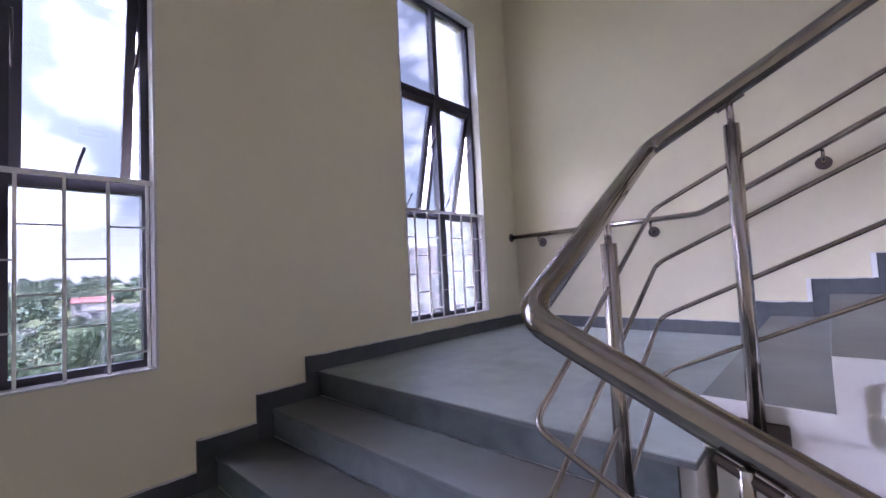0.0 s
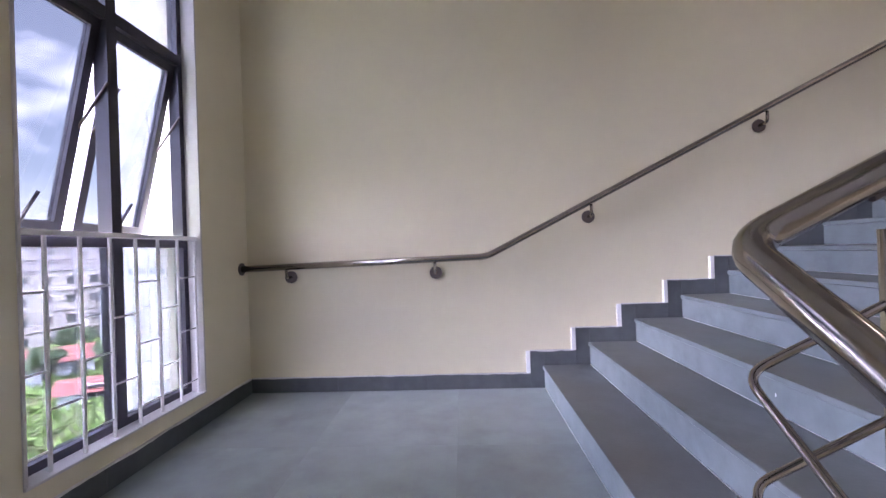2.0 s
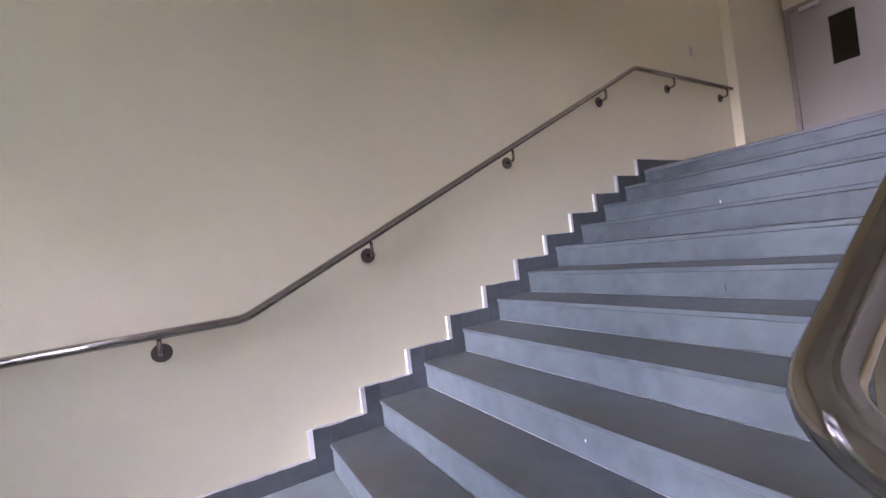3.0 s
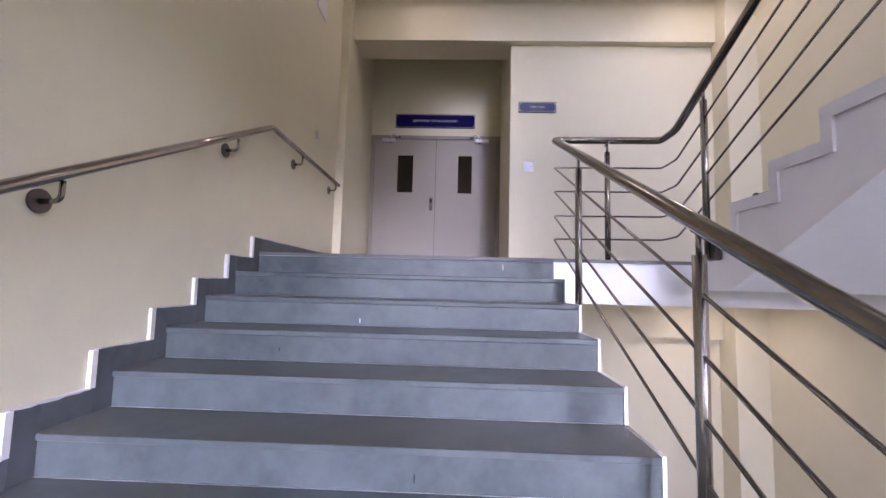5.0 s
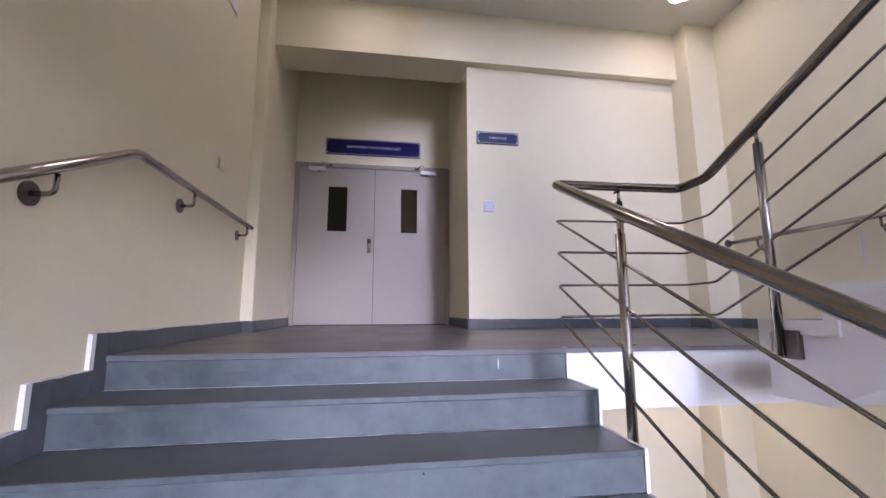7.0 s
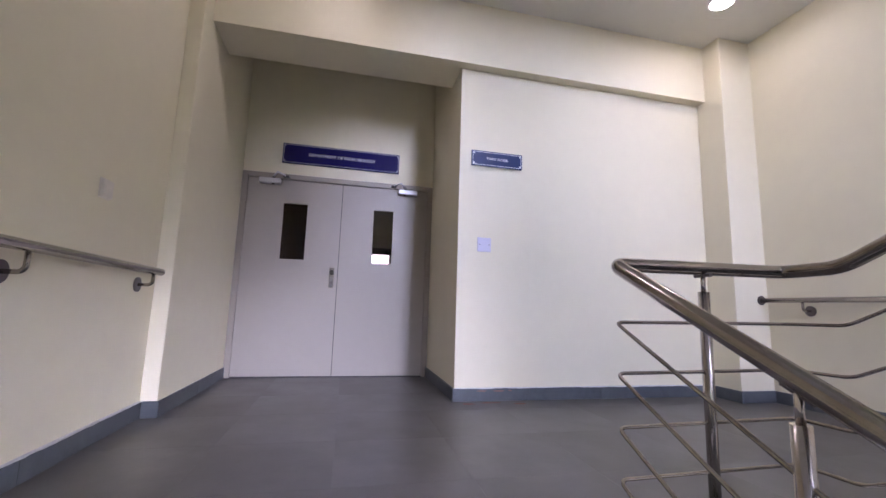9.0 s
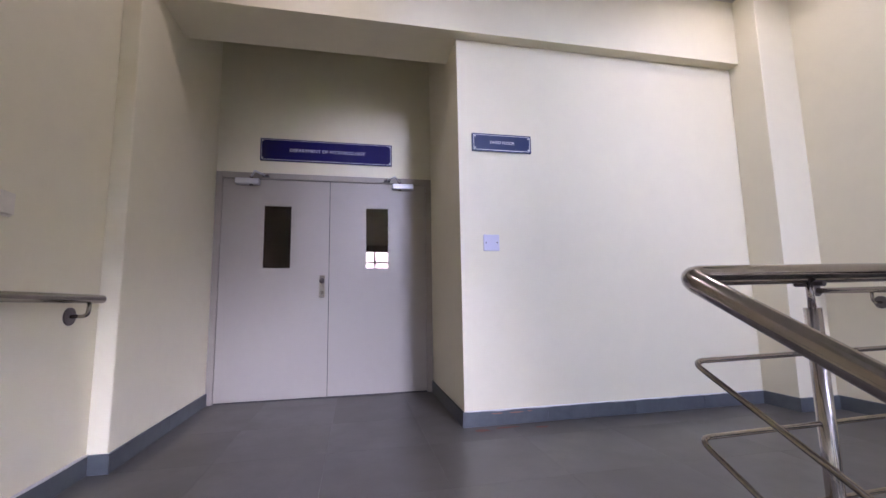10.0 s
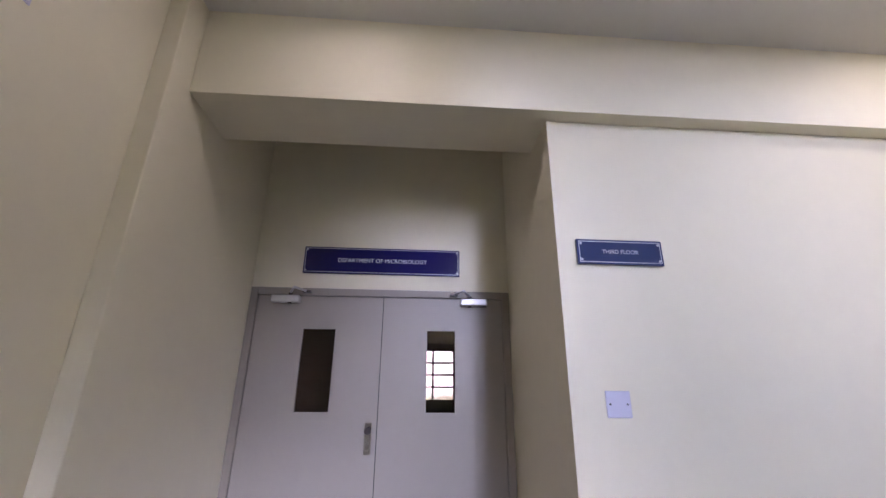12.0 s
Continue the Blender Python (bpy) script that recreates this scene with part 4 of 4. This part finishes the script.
paving("floor_half_landing", "grey-blue stone slab floor of the half landing, window sheen put into its paler colour", (0.001, 0.73, 1.45, C_X0 + 0.009), (B_Y0, -1.64, -0.82, -0.001), 0.0, SHEEN_SLATE)
paving("floor_quarter_landing", "grey-blue stone slab floor of the quarter landing", (0.001, 0.62, 1.24, WELL_W + 0.04), (SOUTH + 0.001, -4.2, -3.55, B_Y0 - 2 * B_GO + 0.009), LOW, SHEEN_SLATE)
paving("floor_third", "grey stone slab floor of the upper landing", (C_X0 + 10 * C_GO, 5.70, 6.30, 6.90, 7.5, 8.1, 8.5), (SOUTH + 0.001, -4.3, -3.66, -3.02, -2.4, -1.8, -1.2, -0.6, -0.001), FLOOR3, WORN)


def skirting(rows, mat=None, label="grey-blue stone skirting"):
    b = new("baseboard")
    tagged(b, label, "baseboard", kind="structure")
    for r in rows:
        slab(b, "skirting_slab", *r, 0.002, mat)
    return b


T, LAP = 0.016, 0.083
rows = [(0.001, 0.62, -T, -0.0005, 0.0005, SKIRT), (0.62, 1.24, -T, -0.0005, 0.0005, SKIRT), (1.24, C_X0 - LAP, -T, -0.0005, 0.0005, SKIRT)]
edges = []
for i in range(11):
    x, z = C_X0 + C_GO * i, RISE * i
    s = x - LAP
    rows.append((s, x + 0.010, -T, -0.0005, z + 0.0005, z + RISE + SKIRT))
    if i < 10:
        rows.append((x + 0.010, s + C_GO, -T, -0.0005, z + RISE + 0.0005, z + RISE + SKIRT))
    edges.append((s - 0.026, s - 0.0005, -T - 0.003, -0.0005, z + SKIRT + 0.001, z + RISE + SKIRT))
rows += [(C_X0 + 10 * C_GO + 0.010, 5.9, -T, -0.0005, FLOOR3 + 0.0005, FLOOR3 + SKIRT), (5.9, 6.899, -T, -0.0005, FLOOR3 + 0.0005, FLOOR3 + SKIRT)]
skirt = skirting(rows, DARK_SLATE, "dark slate stone skirting stepping up beside the stairs")
boxes("paint_edge", WHITE, edges, skirt, "white paint along the stepped edge")
rows = [(0.0005, T, -0.6, -T - 0.001, 0.0005, SKIRT), (0.0005, T, -1.2, -0.6, 0.0005, SKIRT), (0.0005, T, -1.8, -1.2, 0.0005, SKIRT), (0.0005, T, B_Y0 - LAP, -1.8, 0.0005, SKIRT)]
for i in (1, 2, 3):
    y = B_Y0 - B_GO * (i - 1)
    rows.append((0.0005, T, y - LAP, y + 0.010, -RISE * i + 0.0005, -RISE * (i - 1) + (SKIRT if i > 1 else -0.0005)))
    if i < 3:
        rows.append((0.0005, T, y - B_GO - LAP, y - LAP, -RISE * i + 0.0005, -RISE * i + SKIRT))
rows.append((0.0005, T, SOUTH, B_Y0 - 2 * B_GO - LAP, LOW + 0.0005, LOW + SKIRT))
skirt_west = skirting(rows, DARK_SLATE, "dark slate stone skirting under the windows")
f = FLOOR3 + 0.0005
skirt_east = skirting([(6.899 - T, 6.8995, -0.10 - T, -0.0175, f, f + SKIRT), (6.8995, 7.6, -0.10 - T, -0.1005, f, f + SKIRT), (7.6, DOORWALL - 0.014, -0.10 - T, -0.1005, f, f + SKIRT),
          (EAST - T, DOORWALL - 0.014, -2.0895, -2.09 + T, f, f + SKIRT), (EAST - T, EAST - 0.0005, -2.7, -2.0895, f, f + SKIRT), (EAST - T, EAST - 0.0005, -3.4, -2.7, f, f + SKIRT),
          (EAST - T, EAST - 0.0005, -4.0, -3.4, f, f + SKIRT), (EAST - T, EAST - 0.0005, SOUTH + 0.361, -4.0, f, f + SKIRT), (6.88 - T, EAST - T - 0.001, SOUTH + 0.3605, SOUTH + 0.36 + T, f, f + SKIRT),
          (6.88 - T, 6.8795, SOUTH, SOUTH + 0.36, f, f + SKIRT), (5.3, 6.86, SOUTH + 0.0005, SOUTH + T, f, f + SKIRT)], DARK_SLATE, "dark slate stone skirting round the upper landing")
skirting([(EAST - T, EAST - 0.0005, SOUTH + 0.361, -2.0895, FLOOR2 + 0.0005, FLOOR2 + SKIRT), (6.88 - T, 6.8795, SOUTH, SOUTH + 0.36, FLOOR2 + 0.0005, FLOOR2 + SKIRT)])



def ragged_line(parent, axis, at, a, b, z, r):
    """Brushed paint that overlaps the top of the skirting, with an uneven lower edge."""
    bm = bmesh.new()
    n = max(2, int(abs(b - a) / 0.025))
    rows = []
    low = 0.0
    for k in range(n + 1):
        u = a + (b - a) * k / n
        low = 0.6 * low + 0.4 * r.uniform(-0.009, 0.005)
        pts = [(at[0], z + low), (at[1], z + low), (at[1], z + 0.004), (at[0], z + 0.004)]
        rows.append([bm.verts.new((u, p, q) if axis == "x" else (p, u, q)) for p, q in pts])
    for p, q in zip(rows, rows[1:]):
        for k in range(4):
            bm.faces.new((p[k], p[(k + 1) % 4], q[(k + 1) % 4], q[k]))
    bm.faces.new(rows[0])
    bm.faces.new(rows[-1][::-1])
    bmesh.ops.recalc_face_normals(bm, faces=bm.faces)
    part("paint_edge", bm, BAR, parent, "uneven line of paint along the skirting")


brush = random.Random(3)
ragged_line(skirt, "x", (-T - 0.0012, -0.0004), 0.02, C_X0 - 0.10, SKIRT, brush)
ragged_line(skirt, "x", (-T - 0.0012, -0.0004), C_X0 + 10 * C_GO + 0.02, 6.88, FLOOR3 + SKIRT, brush)
ragged_line(skirt_west, "y", (0.0004, T + 0.0012), B_Y0 - 0.04, -0.02, SKIRT, brush)
for i in range(10):
    a = C_X0 + C_GO * i - LAP
    ragged_line(skirt, "x", (-T - 0.0012, -0.0004), a + 0.004, a + C_GO - 0.02, RISE * (i + 1) + SKIRT, brush)
for i in (1, 2):
    a = B_Y0 - B_GO * i - LAP
    ragged_line(skirt_west, "y", (0.0004, T + 0.0012), a + 0.004, a + B_GO - 0.004, -RISE * i + SKIRT, brush)
ragged_line(skirt_west, "y", (0.0004, T + 0.0012), SOUTH + 0.02, B_Y0 - 2 * B_GO - LAP - 0.004, LOW + SKIRT, brush)
ragged_line(skirt_east, "y", (EAST - T - 0.0012, EAST - 0.0004), SOUTH + 0.38, -2.10, FLOOR3 + SKIRT, brush)

# ---- small marks ----


def smear(parent, name, rows, mat):
    """Thin irregular splashes of paint: each row is a middle, a half width and height, and the axis that it faces."""
    r = random.Random(5)
    for cx, cy, cz, a, c, axis in rows:
        bm = bmesh.new()
        ring = []
        for k in range(14):
            t = 2 * math.pi * k / 14
            u, v = a * math.cos(t) * r.uniform(0.6, 1.1), c * math.sin(t) * r.uniform(0.6, 1.1)
            ring.append(bm.verts.new((cx, cy + u, cz + v) if axis == "x" else (cx + u, cy + v, cz)))
        face = bm.faces.new(ring)
        top = bmesh.ops.extrude_face_region(bm, geom=[face])
        push = Vector((-0.001, 0, 0)) if axis == "x" else Vector((0, 0, 0.0008))
        bmesh.ops.translate(bm, vec=push, verts=[v for v in top["geom"] if isinstance(v, bmesh.types.BMVert)])
        bmesh.ops.recalc_face_normals(bm, faces=bm.faces)
        part(name, bm, mat, parent)


def riser_x(i):
    return C_X0 + C_GO * (i - 1) + 0.010


smear(stairs_c, "paint_drip", [(riser_x(9), -0.915, RISE * 8 + 0.028, 0.004, 0.018, "x"), (riser_x(11), -1.79, RISE * 10 + 0.075, 0.003, 0.025, "x"), (riser_x(3), -1.25, RISE * 2 + 0.07, 0.003, 0.008, "x")], PUTTY)
for u, w, h in ((5.70, 0.010, 0.13), (5.725, 0.006, 0.09), (5.69, 0.014, 0.035)):
    run = bmesh.new()
    bx(run, u - w, u + w, SOUTH + 0.0002, SOUTH + 0.0014, 2.44 - 2 * h, 2.44)
    bevelled(run, 0.0005)
    part("paint_run", run, PUTTY, wall_south, "pale run of dried paint")
smear(stairs_c, "dark_chip", [(riser_x(8), -0.59, RISE * 7 + 0.055, 0.006, 0.013, "x"), (riser_x(6), -1.33, RISE * 5 + 0.045, 0.004, 0.018, "x"), (riser_x(9), -1.35, RISE * 8 + 0.11, 0.005, 0.005, "x")], SCREW)
smear(skirt, "paint_smear", [(EAST - T - 0.0002, -2.32, FLOOR3 + 0.080, 0.05, 0.006, "x"), (EAST - T - 0.0002, -2.46, FLOOR3 + 0.079, 0.06, 0.005, "x"), (EAST - T - 0.0002, -2.56, FLOOR3 + 0.082, 0.02, 0.004, "x")], RED_PAINT)
smear(skirt_east, "paint_smear", [(7.075, -2.19, FLOOR3, 0.03, 0.06, "z"), (7.10, -2.38, FLOOR3, 0.018, 0.09, "z"), (7.05, -2.60, FLOOR3, 0.02, 0.05, "z")], RED_PAINT)
smear(stairs_c, "grime_patch", [(riser_x(11), -0.60, RISE * 10 + 0.045, 0.13, 0.030, "x"), (riser_x(11), -0.88, RISE * 10 + 0.035, 0.09, 0.022, "x"), (riser_x(11), -0.22, RISE * 10 + 0.05, 0.05, 0.035, "x"), (riser_x(10), -0.16, RISE * 9 + 0.06, 0.05, 0.04, "x")], GRIME)
